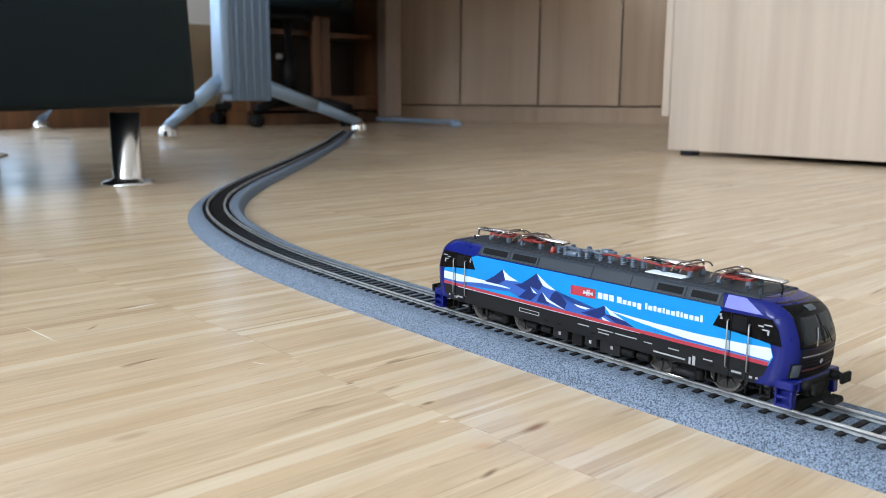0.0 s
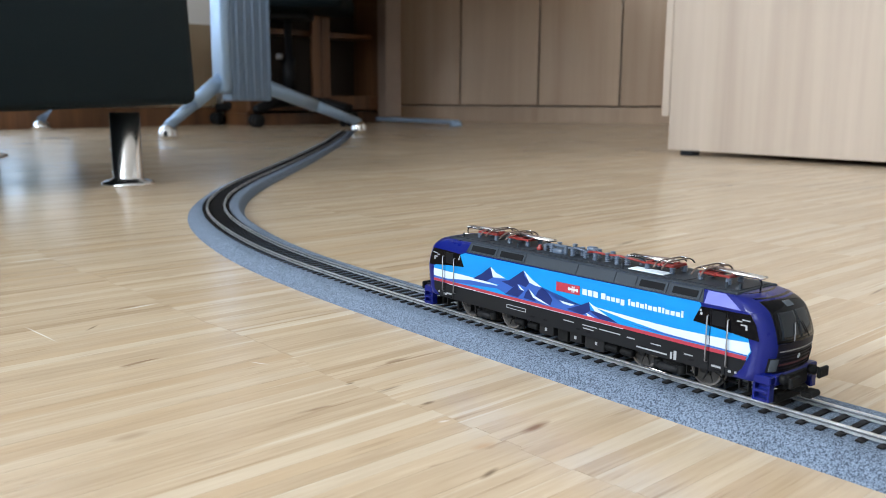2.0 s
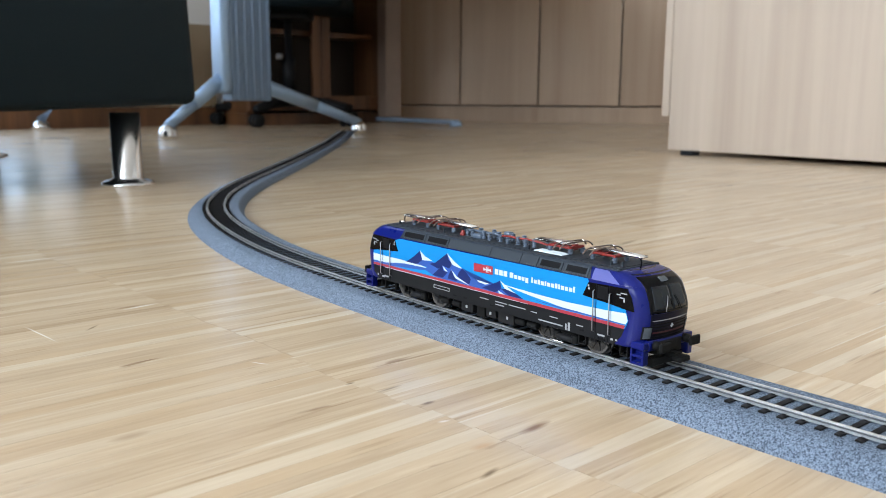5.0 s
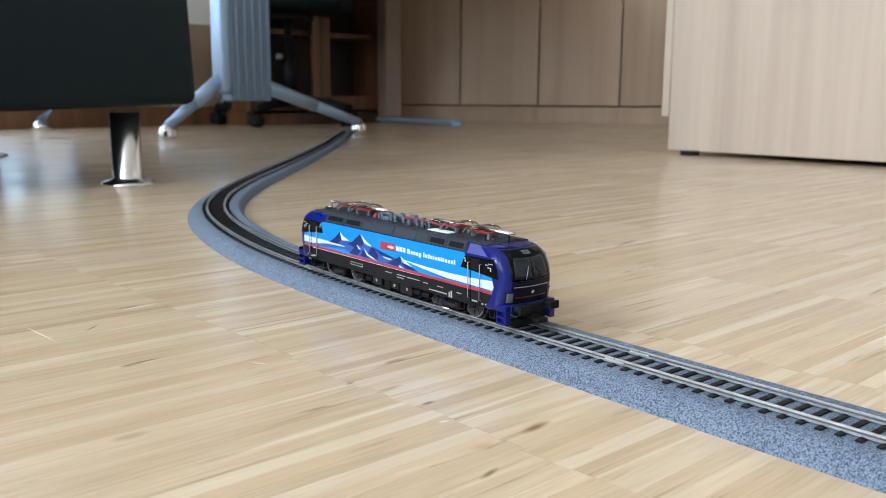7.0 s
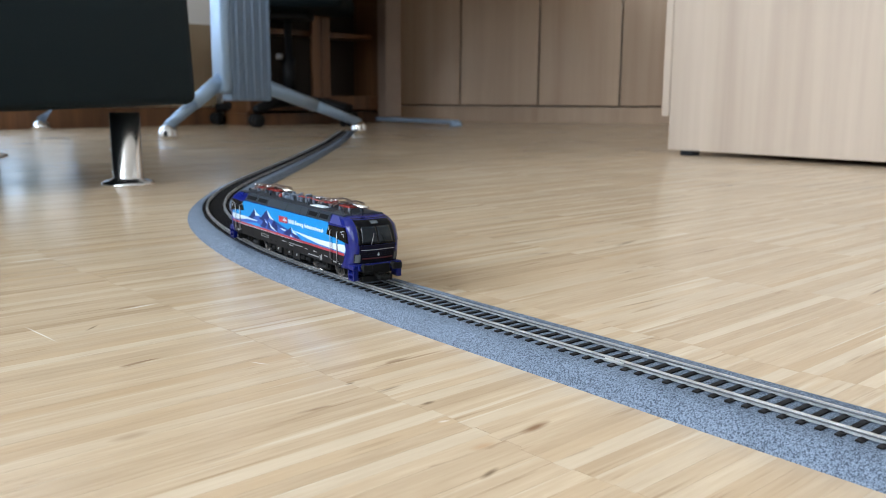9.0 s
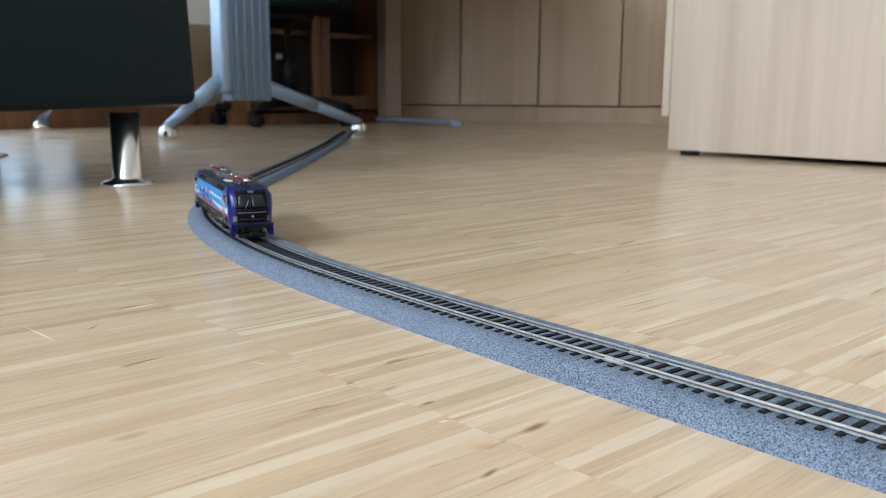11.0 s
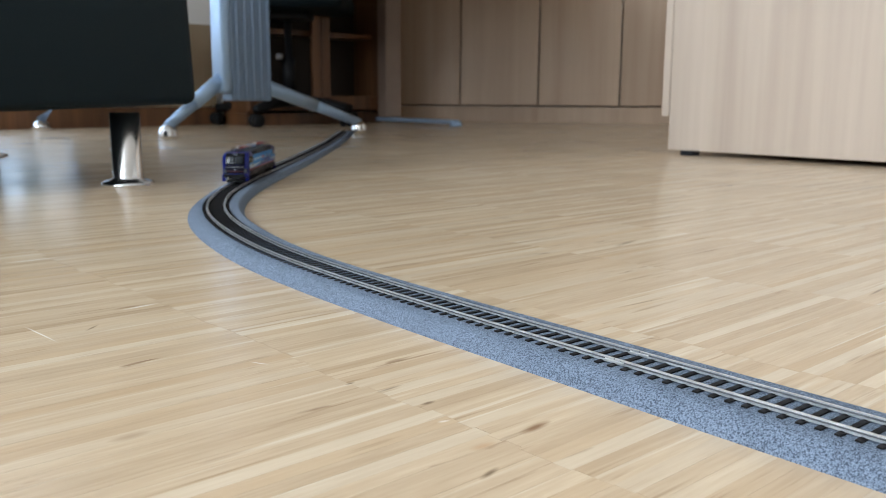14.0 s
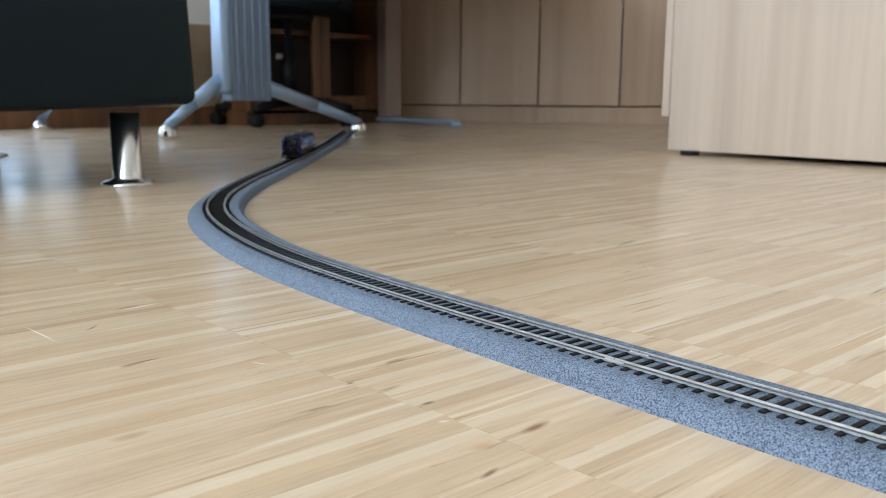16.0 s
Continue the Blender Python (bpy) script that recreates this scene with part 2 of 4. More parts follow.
M_MTN2 = mat("mountain_mid_blue_print", (0.026, 0.078, 0.30), 0.45, vary=(150, 0.1), spec=0.2)
M_SKIRT = mat("dark_grey_paint", (0.0085, 0.009, 0.0105), 0.55, vary=(150, 0.12), spec=0.12)
M_ROOF = mat("roof_grey_paint", (0.024, 0.030, 0.038), 0.5, vary=(150, 0.1), bump=(900, 0.1, 0.0002), spec=0.15)
M_PANEL = mat("roof_panel_grey", (0.028, 0.035, 0.044), 0.5, vary=(150, 0.08), spec=0.18)
M_GRILL = mat("grill_black", (0.005, 0.005, 0.006), 0.6, vary=(300, 0.2), spec=0.1)
M_BGLASS = mat("black_glass", (0.002, 0.002, 0.003), 0.08, spec=0.13)
M_WGLASS = mat("windscreen_glass", (0.008, 0.011, 0.015), 0.1, spec=0.3)
M_FRAME = mat("bogie_black", (0.008, 0.008, 0.008), 0.6, vary=(300, 0.3), bump=(800, 0.3, 0.0003), spec=0.1)
M_NAVY = mat("navy_front_paint", (0.004, 0.004, 0.014), 0.35, vary=(200, 0.1), spec=0.12)
M_WHEEL = mat("dark_wheel_steel", (0.013, 0.012, 0.0115), 0.5, 0.0, vary=(300, 0.2))
M_DISC = mat("brake_disc_steel", (0.075, 0.068, 0.062), 0.5, 0.0, vary=(300, 0.2))
M_BOX = mat("underfloor_grey", (0.011, 0.011, 0.012), 0.6, vary=(300, 0.25), bump=(800, 0.3, 0.0003), spec=0.15)
M_INS = mat("insulator_blue_grey", (0.075, 0.10, 0.14), 0.35, vary=(400, 0.1))
M_OXRED = mat("oxide_red_paint", (0.20, 0.018, 0.014), 0.45, vary=(400, 0.15))
M_STEEL = mat("bright_steel", (0.82, 0.80, 0.80), 0.2, 1.0)
M_HANDLE = mat("grey_handrail", (0.26, 0.26, 0.27), 0.35, 0.6)
M_WIRE = mat("brown_wire", (0.16, 0.115, 0.10), 0.4, 0.4)
M_LIGHT = mat("headlight_lens", (0.065, 0.078, 0.092), 0.12, vary=(500, 0.2))
M_PALE = mat("pale_hatch", (0.66, 0.74, 0.78), 0.5, vary=(300, 0.04))
M_TEXTG = mat("grey_print", (0.27, 0.28, 0.295), 0.5)


# ---- mesh tools ----
def part(name, bm, material, parent=None, label=""):
    me = bpy.data.meshes.new(name)
    bmesh.ops.recalc_face_normals(bm, faces=bm.faces)
    bm.to_mesh(me)
    bm.free()
    me.materials.append(material)
    ob = new(name, me)
    if parent is not None:
        ob.parent = parent
    if label:
        ob["label"] = label
    return ob


def smooth(ob):
    for p in ob.data.polygons:
        p.use_smooth = True
    return ob


def empty(name, m=None):
    ob = new(name)
    if m is not None:
        ob.matrix_world = m
    return ob


def box(x0, x1, y0, y1, z0, z1, bevel=0.0, bm=None, m=None, seg=1):
    bm = bm or bmesh.new()
    vs = [bm.verts.new(v) for v in ((x0, y0, z0), (x1, y0, z0), (x1, y1, z0), (x0, y1, z0), (x0, y0, z1), (x1, y0, z1), (x1, y1, z1), (x0, y1, z1))]
    fs = [bm.faces.new([vs[i] for i in f]) for f in ((0, 3, 2, 1), (4, 5, 6, 7), (0, 1, 5, 4), (1, 2, 6, 5), (2, 3, 7, 6), (3, 0, 4, 7))]
    if m is not None:
        bmesh.ops.transform(bm, matrix=m, verts=vs)
    if bevel:
        bmesh.ops.bevel(bm, geom=list({e for f in fs for e in f.edges}), offset=bevel, segments=seg, affect="EDGES", profile=0.5)
    return bm


def lathe(profile, n=24, bm=None, m=None):
    """Rings of (radius, z) about z, closed at both ends."""
    bm = bm or bmesh.new()
    rings, made = [], []
    for r, z in profile:
        ring = [bm.verts.new((r * math.cos(2 * math.pi * i / n), r * math.sin(2 * math.pi * i / n), z)) for i in range(n)]
        rings.append(ring)
        made += ring
    for a, b in zip(rings, rings[1:]):
        for i in range(n):
            bm.faces.new((a[i], a[(i + 1) % n], b[(i + 1) % n], b[i]))
    bm.faces.new(rings[0][::-1])
    bm.faces.new(rings[-1])
    if m is not None:
        bmesh.ops.transform(bm, matrix=m, verts=made)
    return bm


def tube(points, r, n=8, bm=None):
    """A round bar through points; r a number or one a point."""
    bm = bm or bmesh.new()
    pts = [Vector(p) for p in points]
    rs = r if isinstance(r, (list, tuple)) else [r] * len(pts)
    rings = []
    for i, p in enumerate(pts):
        d = (pts[min(i + 1, len(pts) - 1)] - pts[max(i - 1, 0)]).normalized()
        side = d.cross(Vector((0, 0, 1)) if abs(d.z) < 0.9 else Vector((1, 0, 0))).normalized()
        up = side.cross(d)
        rings.append([bm.verts.new(p + rs[i] * (math.cos(2 * math.pi * k / n) * side + math.sin(2 * math.pi * k / n) * up)) for k in range(n)])
    for a, b in zip(rings, rings[1:]):
        for k in range(n):
            bm.faces.new((a[k], a[(k + 1) % n], b[(k + 1) % n], b[k]))
    bm.faces.new(rings[0][::-1])
    bm.faces.new(rings[-1])
    return bm


# ---- the track's line: arcs laid end to end, from the near end backwards ----
RAIL_TOP = 0.01096
ARCS = [(0.30, -0.03), (0.20, -0.06), (0.12, -0.17), (0.10, -0.56), (0.10, -1.13), (0.10, -0.82), (0.10, -1.16), (0.10, -1.34),
        (0.10, -0.85), (0.10, -0.54), (0.15, -0.19), (1.60, 0.05)]
HEAD = 2.26918 + 0.009
START = (0.16938 - 0.30 * math.cos(HEAD - 0.0045), 0.26514 - 0.30 * math.sin(HEAD - 0.0045))


def line(s):
    """The place and heading of the track's middle, s metres from the reference point."""
    s += 0.30
    x, y, a = START[0], START[1], HEAD
    for i, (length, k) in enumerate(ARCS):
        d = min(s, length) if i < len(ARCS) - 1 else s
        x += (math.sin(a + k * d) - math.sin(a)) / k
        y -= (math.cos(a + k * d) - math.cos(a)) / k
        a += k * d
        s -= d
        if s <= 0:
            break
    return x, y, a


def beside(s, off, z):
    x, y, a = line(s)
    return (x - off * math.sin(a), y + off * math.cos(a), z)


# ---- the room ----
def wall(name, a, b, z0, z1, thick, material, opening=None):
    """An upright wall from a to b (its inner face), with its thickness outwards (to the right of a to b); opening: (u0, u1, w0, w1)."""
    a, b = Vector(a), Vector(b)
    d = (b - a).normalized()
    length = (b - a).length
    m = Matrix(((d.x, d.y, 0, a.x), (d.y, -d.x, 0, a.y), (0, 0, 1, 0), (0, 0, 0, 1)))
    bm = bmesh.new()
    if opening is None:
        box(0, length, 0, thick, z0, z1, bm=bm)
    else:
        u0, u1, w0, w1 = opening
        box(0, u0, 0, thick, z0, z1, bm=bm)
        box(u1, length, 0, thick, z0, z1, bm=bm)
        box(u0, u1, 0, thick, z0, w0, bm=bm)
        box(u0, u1, 0, thick, w1, z1, bm=bm)
    bm.transform(m)
    return tagged(part(name, bm, material), name.replace("_", " ") + " of white plaster", "wall", kind="structure")


A0, A1, A2, A3, A4, A5 = (-2.6, -2.6), (-2.6, 1.91), (-0.05, 4.64), (3.4, 4.64 - 0.67), (3.4, -2.6), (-2.6, -2.6)
wall("wall_left", A1, A0, 0, 2.6, 0.25, M_PLASTER, (2.11, 3.91, 1.00, 2.52))
wall("wall_back", A0, A4, 0, 2.6, 0.25, M_PLASTER, (0.10, 1.50, 0.85, 2.25))
wall("wall_right", A4, A3, 0, 2.6, 0.25, M_PLASTER)
wall("wall_north", A3, A2, 0, 2.6, 0.25, M_PLASTER)
wall("wall_slant", A2, A1, 0, 2.6, 0.25, M_PLASTER, (1.94, 3.64, 0.15, 2.2))
tagged(part("ceiling", box(-3.1, 3.9, -3.1, 5.2, 2.6, 2.8), M_CEIL), "plain white ceiling", "ceiling", kind="structure")
floor = tagged(part("floor", box(-2.9, 3.7, -2.9, 5.0, -0.14, -0.012), M_SUB), "light narrow-lamella parquet floor with satin lacquer", "floor", kind="structure")


# ---- the near cabinet, its side panel towards the track ----
def near_cabinet():
    c, e = Vector((0.487, 1.912, 0)), Vector((0.648, -0.762, 0)).normalized()
    back = Vector((-e.y, e.x, 0))
    m = Matrix(((e.x, back.x, 0, c.x), (e.y, back.y, 0, c.y), (0, 0, 1, 0), (0, 0, 0, 1)))
    root = empty("cabinet", m)
    tagged(root, "light beech veneer office cabinet standing on the parquet", "cabinet")
    part("side_panel", box(0, 0.80, 0, 0.019, 0.010, 1.05, 0.0008), M_BEECH, root)
    part("side_panel", box(0, 0.80, 0.78, 0.80, 0.010, 1.05, 0.0008), M_BEECH, root)
    part("top", box(-0.012, 0.80, -0.002, 0.802, 1.052, 1.077, 0.001), M_BEECH, root)
    part("back_panel", box(0.79, 0.80, 0.02, 0.779, 0.08, 1.05), M_BEECH, root)
    part("plinth", box(0.012, 0.03, 0.02, 0.779, 0.010, 0.078), M_BEECH, root)
    part("door", box(-0.021, -0.002, 0.001, 0.398, 0.081, 1.048, 0.001), M_BEECH, root)
    part("door", box(-0.021, -0.002, 0.402, 0.799, 0.081, 1.048, 0.001), M_BEECH, root)
    glide = lathe([(0.02, 0.0), (0.02, 0.010)], 16)
    for u, v in ((0.05, 0.01), (0.75, 0.01), (0.05, 0.79), (0.75, 0.79)):
        g = part("glide", glide.copy(), M_BLACKPL, root)
        g.location = (u, v, 0)
    glide.free()


near_cabinet()


# ---- the row of tall cupboards on the far wall ----
FAR_O, FAR_D = Vector((0.05, 4.30, 0)), Vector((math.cos(radians(-11)), math.sin(radians(-11)), 0))


def far_cupboards():
    back = Vector((-FAR_D.y, FAR_D.x, 0))
    edges = [-0.27, 0.03, 0.405, 0.785, 1.165, 1.545, 1.925]
    for i, (a, b) in enumerate(zip(edges, edges[1:])):
        o = FAR_O + FAR_D * a
        m = Matrix(((FAR_D.x, back.x, 0, o.x), (FAR_D.y, back.y, 0, o.y), (0, 0, 1, 0), (0, 0, 0, 1)))
        root = empty("cupboard", m)
        tagged(root, "tall beech-fronted built-in cupboard along the far wall", "cupboard", "cupboards on the far wall")
        w = b - a
        part("body", box(0.001, w - 0.001, 0.02, 0.30, 0.0745, 2.2), M_DARKIN, root)
        part("door", box(0.003, w - 0.003, 0.0, 0.018, 0.080, 2.19, 0.0015), M_BEECH_FAR, root)
        part("plinth", box(0, w, 0.012, 0.03, 0.0, 0.073), M_BEECH_FAR, root)


far_cupboards()


# ---- the slanting wall: wainscot, skirting, glazed bookcase ----
SL_D = (Vector((*A2, 0)) - Vector((*A1, 0))).normalized()
SL_N = Vector((SL_D.y, -SL_D.x, 0))


def slant(u, off=0.0):
    """A pose at u metres along the slanting wall, x along it and y into the wall."""
    o = Vector((*A1, 0)) + SL_D * u + SL_N * off
    return Matrix(((SL_D.x, -SL_N.x, 0, o.x), (SL_D.y, -SL_N.y, 0, o.y), (0, 0, 1, 0), (0, 0, 0, 1)))


def slant_wall():
    bm = box(1.82, 2.42, -0.016, -0.002, 0.075, 0.40, 0.001)
    bm.transform(slant(0))
    tagged(part("trim", bm, M_TAN), "tan wooden wainscot panel low on the wall", "trim", kind="structure")
    bm = box(0.05, 2.42, -0.024, -0.002, 0.0, 0.073, 0.002)
    bm.transform(slant(0))
    tagged(part("baseboard", bm, M_BROWN), "dark brown wooden skirting board", "baseboard", kind="structure")


slant_wall()


def bookcase():
    root = empty("bookcase", slant(2.44, 0.20))
    tagged(root, "brown wooden bookcase with framed doors against the wall", "bookcase")
    w, h, d = 0.74, 1.9, 0.17
    part("side", box(0, 0.03, 0, d, 0.05, h, 0.002), M_BROWN, root)
    part("side", box(w - 0.03, w, 0, d, 0.05, h, 0.002), M_BROWN, root)
    part("base", box(0, w, 0.01, d, 0, 0.049, 0.002), M_BROWN, root)
    part("top", box(-0.01, w + 0.01, -0.01, d, h + 0.001, h + 0.03, 0.003), M_BROWN, root)
    part("back", box(0.031, w - 0.031, d - 0.012, d - 0.002, 0.05, h), M_DARKIN, root)
    for z in (0.08, 0.37, 0.72, 1.07, 1.42):
        part("shelf", box(0.031, w - 0.031, 0.03, d - 0.013, z, z + 0.022, 0.001), M_BROWN, root)
    for a, b in ((0.0, 0.368), (0.372, 0.74)):
        door = part("door", box(a, a + 0.045, -0.022, -0.001, 0.06, h, 0.002), M_BROWN, root)
        part("stile", box(b - 0.045, b, -0.022, -0.001, 0.06, h, 0.002), M_BROWN, door)
        part("rail", box(a + 0.046, b - 0.046, -0.021, -0.002, 0.06, 0.12, 0.002), M_BROWN, door)
        part("rail", box(a + 0.046, b - 0.046, -0.021, -0.002, h - 0.06, h, 0.002), M_BROWN, door)


bookcase()


# ---- black sofa on chrome legs ----
def sofa(m):
    """Its corner is the origin; it lies along -x and into +y. The underside drops a little along -x."""
    root = empty("sofa", m)
    tagged(root, "black leather two-seat sofa on round chrome legs", "sofa")
    # the unseen length and tall backrest are made up to block light from the left
    w, d = 1.45, 0.80
    base = bmesh.new()
    box(-w, 0, 0, d, 0.1085, 0.34, 0.012, bm=base, seg=3)
    for v in base.verts:
        if v.co.z < 0.2:
            v.co.z += 0.122 * max(v.co.x, -0.4) + 0.002
        elif v.co.x > -0.1:
            v.co.x -= 0.010
    smooth(part("seat_base", base, M_LEATHER, root))
    smooth(part("seat_cushion", box(-w + 0.13, -0.13, 0.0, d - 0.14, 0.345, 0.46, 0.03, seg=3), M_LEATHER, root))
    smooth(part("armrest", box(-0.135, -0.010, 0.0, d, 0.342, 0.62, 0.018, seg=3), M_LEATHER, root))
    smooth(part("armrest", box(-w, -w + 0.125, 0.0, d, 0.342, 0.62, 0.018, seg=3), M_LEATHER, root))
    smooth(part("backrest", box(-w + 0.13, -0.13, d - 0.135, d, 0.342, 0.86, 0.03, seg=3), M_LEATHER, root))
    for x, y in ((-0.088, 0.042), (-0.033, 0.745), (-w + 0.075, 0.042), (-w + 0.075, 0.745)):
        top = 0.109 + 0.122 * max(x, -0.4)
        leg = lathe([(0.0347, 0.0), (0.0347, 0.004), (0.031, 0.0065), (0.0215, 0.0085), (0.0195, 0.0115), (0.0195, top)], 40)
        g = smooth(part("leg", leg, M_CHROME, root, "round chrome leg with a foot plate"))
        g.location = (x, y, 0)
    return root


sofa(pose(-0.338, 1.225, 0, 0, 0, 45.5))


# ---- the desk on its splayed metal legs ----
def desk_leg_foot(p, q, root):
    """A foot from the column at p down to the floor at q."""
    p, q = Vector(p), Vector(q)
    tip = q + Vector((0, 0, 0.036))
    knee = p.lerp(tip, 0.52)
    foot = smooth(part("foot", tube([p, p.lerp(knee, 0.5), knee], [0.022, 0.021, 0.0195], 16), M_ALU_L, root, "splayed silver foot"))
    smooth(part("foot_tip", tube([knee, knee.lerp(tip, 0.5), tip], [0.017, 0.0155, 0.014], 16), M_ALU_L, foot))
    smooth(part("glide", lathe([(0.027, 0), (0.027, 0.010), (0.026, 0.022), (0.020, 0.034), (0.011, 0.041), (0.002, 0.043)], 24, m=Matrix.Translation(q)), M_CHROME, foot, "domed chrome glide"))


def desk():
    root = empty("desk", pose(0, 0, 0))
    tagged(root, "office desk with a ribbed grey aluminium column and splayed feet", "desk")
    f1, f2 = Vector((-0.762, 2.44, 0)), Vector((-0.279, 2.90, 0))
    mid = (f1 + f2) / 2 + Vector((-0.06, -0.05, 0))
    d = (f2 - f1).normalized()
    n = Vector((d.y, -d.x, 0))
    m = Matrix(((d.x, -n.x, 0, mid.x), (d.y, -n.y, 0, mid.y), (0, 0, 1, 0), (0, 0, 0, 1)))
    bm = box(-0.064, 0.066, -0.030, 0.030, 0.105, 0.69, 0.005, seg=2)
    bm.transform(m)
    column = part("column", bm, M_ALU, root)
    for u in (-0.048, -0.022, 0.004, 0.030, 0.054):
        bm = box(u, u + 0.009, -0.036, -0.0302, 0.106, 0.69, 0.002)
        bm.transform(m)
        part("rib", bm, M_ALU, column)
    # the profile on the column's window side; its bluish brightness is in the colour
    bm = box(-0.094, -0.0645, -0.038, 0.038, 0.125, 0.69, 0.013, seg=3)
    bm.transform(m)
    smooth(part("cable_profile", bm, M_ALU_L, root))
    desk_leg_foot(m @ Vector((-0.082, 0, 0.165)), f1, root)
    desk_leg_foot(m @ Vector((0.055, 0, 0.150)), f2, root)
    # the other end
    p = Vector((-0.25, 4.02, 0))
    q = Vector((0.05, 3.60, 0))
    e = (q - p).normalized()
    k = Vector((e.y, -e.x, 0))
    m2 = Matrix(((e.x, -k.x, 0, p.x), (e.y, -k.y, 0, p.y), (0, 0, 1, 0), (0, 0, 0, 1)))
    bm = box(-0.030, 0.045, -0.04, 0.04, 0.026, 0.69, 0.006, seg=2)
    bm.transform(m2)
    part("column", bm, M_POST, root)
    bm = box(-0.08, (q - p).length, -0.022, 0.022, 0.008, 0.0255, 0.006, seg=2)
    bm.transform(m2)
    part("foot", bm, M_ALU_L, root)
    smooth(part("glide", lathe([(0.024, 0), (0.025, 0.010), (0.018, 0.020), (0.004, 0.022)], 20, m=Matrix.Translation(q)), M_ALU_L, root))
    axis = (p - mid)
    axis.z = 0
    a = axis.normalized()
    b = Vector((a.y, -a.x, 0))
    c = (p + mid) / 2
    mt = Matrix(((a.x, -b.x, 0, c.x), (a.y, -b.y, 0, c.y), (0, 0, 1, 0), (0, 0, 0, 1)))
    # out of view; made wider than the legs suggest, to shade floor and cupboards
    bm = box(-0.95, 0.95, -0.80, 0.50, 0.692, 0.72, 0.003)
    bm.transform(mt)
    part("tabletop", bm, M_BEECH, root)


desk()


def far_table_foot():
    root = empty("side_table", pose(-1.40, 3.07, 0))
    tagged(root, "small side table on a silver splayed leg", "table")
    smooth(part("glide", lathe([(0.034, 0), (0.034, 0.01), (0.028, 0.024), (0.008, 0.036)], 20), M_CHROME, root))
    smooth(part("leg", tube([(0, 0, 0.03), (0.09, 0.02, 0.12), (0.15, 0.03, 0.40)], [0.016, 0.019, 0.02], 12), M_ALU_L, root))
    part("tabletop", box(-0.15, 0.4, -0.2, 0.2, 0.395, 0.42, 0.004), M_BEECH, root)


far_table_foot()


def office_chair():
    root = empty("office_chair", pose(-0.635, 3.66, 0))
    tagged(root, "black office swivel chair on a five-star base with castors", "chair")
    hub = smooth(part("hub", lathe([(0.045, 0.075), (0.05, 0.10), (0.035, 0.125), (0.030, 0.135)], 20), M_BLACKPL, root))
    smooth(part("gas_spring", lathe([(0.027, 0.136), (0.027, 0.27), (0.016, 0.272), (0.016, 0.42)], 20), M_BLACKPL, root))
    smooth(part("knob", lathe([(0.012, -0.012), (0.016, 0.0), (0.012, 0.012)], 12, m=pose(-0.03, -0.04, 0.275)), M_HANDLE, root))
    for i in range(5):
        a = radians(255 + 72 * i)
        c, s = math.cos(a), math.sin(a)
        smooth(part("base_arm", tube([(0.03 * c, 0.03 * s, 0.10), (0.18 * c, 0.18 * s, 0.088), (0.30 * c, 0.30 * s, 0.068)], [0.026, 0.022, 0.016], 10), M_BLACKPL, root))
        castor = smooth(part("castor", lathe([(0.02, -0.026), (0.026, -0.02), (0.026, -0.004), (0.016, -0.002), (0.016, 0.002), (0.026, 0.004), (0.026, 0.02), (0.02, 0.026)], 18), M_BLACKPL, root))
        castor.matrix_basis = pose(0.30 * c, 0.30 * s, 0.026) @ pose(0, 0, 0, 90, 0, 40 + 50 * i)
    smooth(part("seat_mechanism", box(-0.10, 0.10, -0.07, 0.07, 0.421, 0.455, 0.012, seg=2), M_BLACKPL, root))
    seat = smooth(part("seat", box(-0.25, 0.25, -0.24, 0.24, 0.452, 0.53, 0.03, seg=3), M_LEATHER, root))
    smooth(part("backrest", box(-0.23, 0.23, 0.24, 0.30, 0.60, 1.05, 0.025, seg=3), M_LEATHER, root))
    smooth(part("back_strut", tube([(0, 0.2, 0.45), (0, 0.3, 0.47), (0, 0.315, 0.7)], 0.018, 8), M_BLACKPL, root))
    return hub, seat


office_chair()


# ---- the model railway track on its foam bed ----
S0, S1 = -0.26, 2.75
PITCH = 0.00715


def sweep(profile, s0, s1, step):
    """A closed profile of (offset, height) swept along the track."""
    bm = bmesh.new()
    n = max(2, int((s1 - s0) / step))
    rings = []
    for i in range(n + 1):
        s = s0 + (s1 - s0) * i / n
        rings.append([bm.verts.new(beside(s, o, z)) for o, z in profile])
    k = len(profile)
    for a, b in zip(rings, rings[1:]):
        for j in range(k):
            bm.faces.new((a[j], a[(j + 1) % k], b[(j + 1) % k], b[j]))
    bm.faces.new(rings[0])
    bm.faces.new(rings[-1][::-1])
    return bm


track = tagged(empty("model_railway_track"), "curved model railway track on a grey foam bed on the parquet", "railway track")
BED_TOP = 0.0081
bed_profile = [(-0.0287, 0.0), (-0.0286, 0.0012), (-0.0262, 0.0048), (-0.0240, 0.0073), (-0.0222, BED_TOP), (0.0165, BED_TOP), (0.0200, 0.0072), (0.0240, 0.0045), (0.0278, 0.0012), (0.0280, 0.0)]
joints = [S0, 0.1375, 0.3140, 0.86, 1.40, 2.0, S1]
for a, b in zip(joints, joints[1:]):
    part("foam_bed", sweep(bed_profile, a + 0.00012, b - 0.00012, 0.008), M_FOAM, track, "blue-grey foam roadbed")
zt = RAIL_TOP
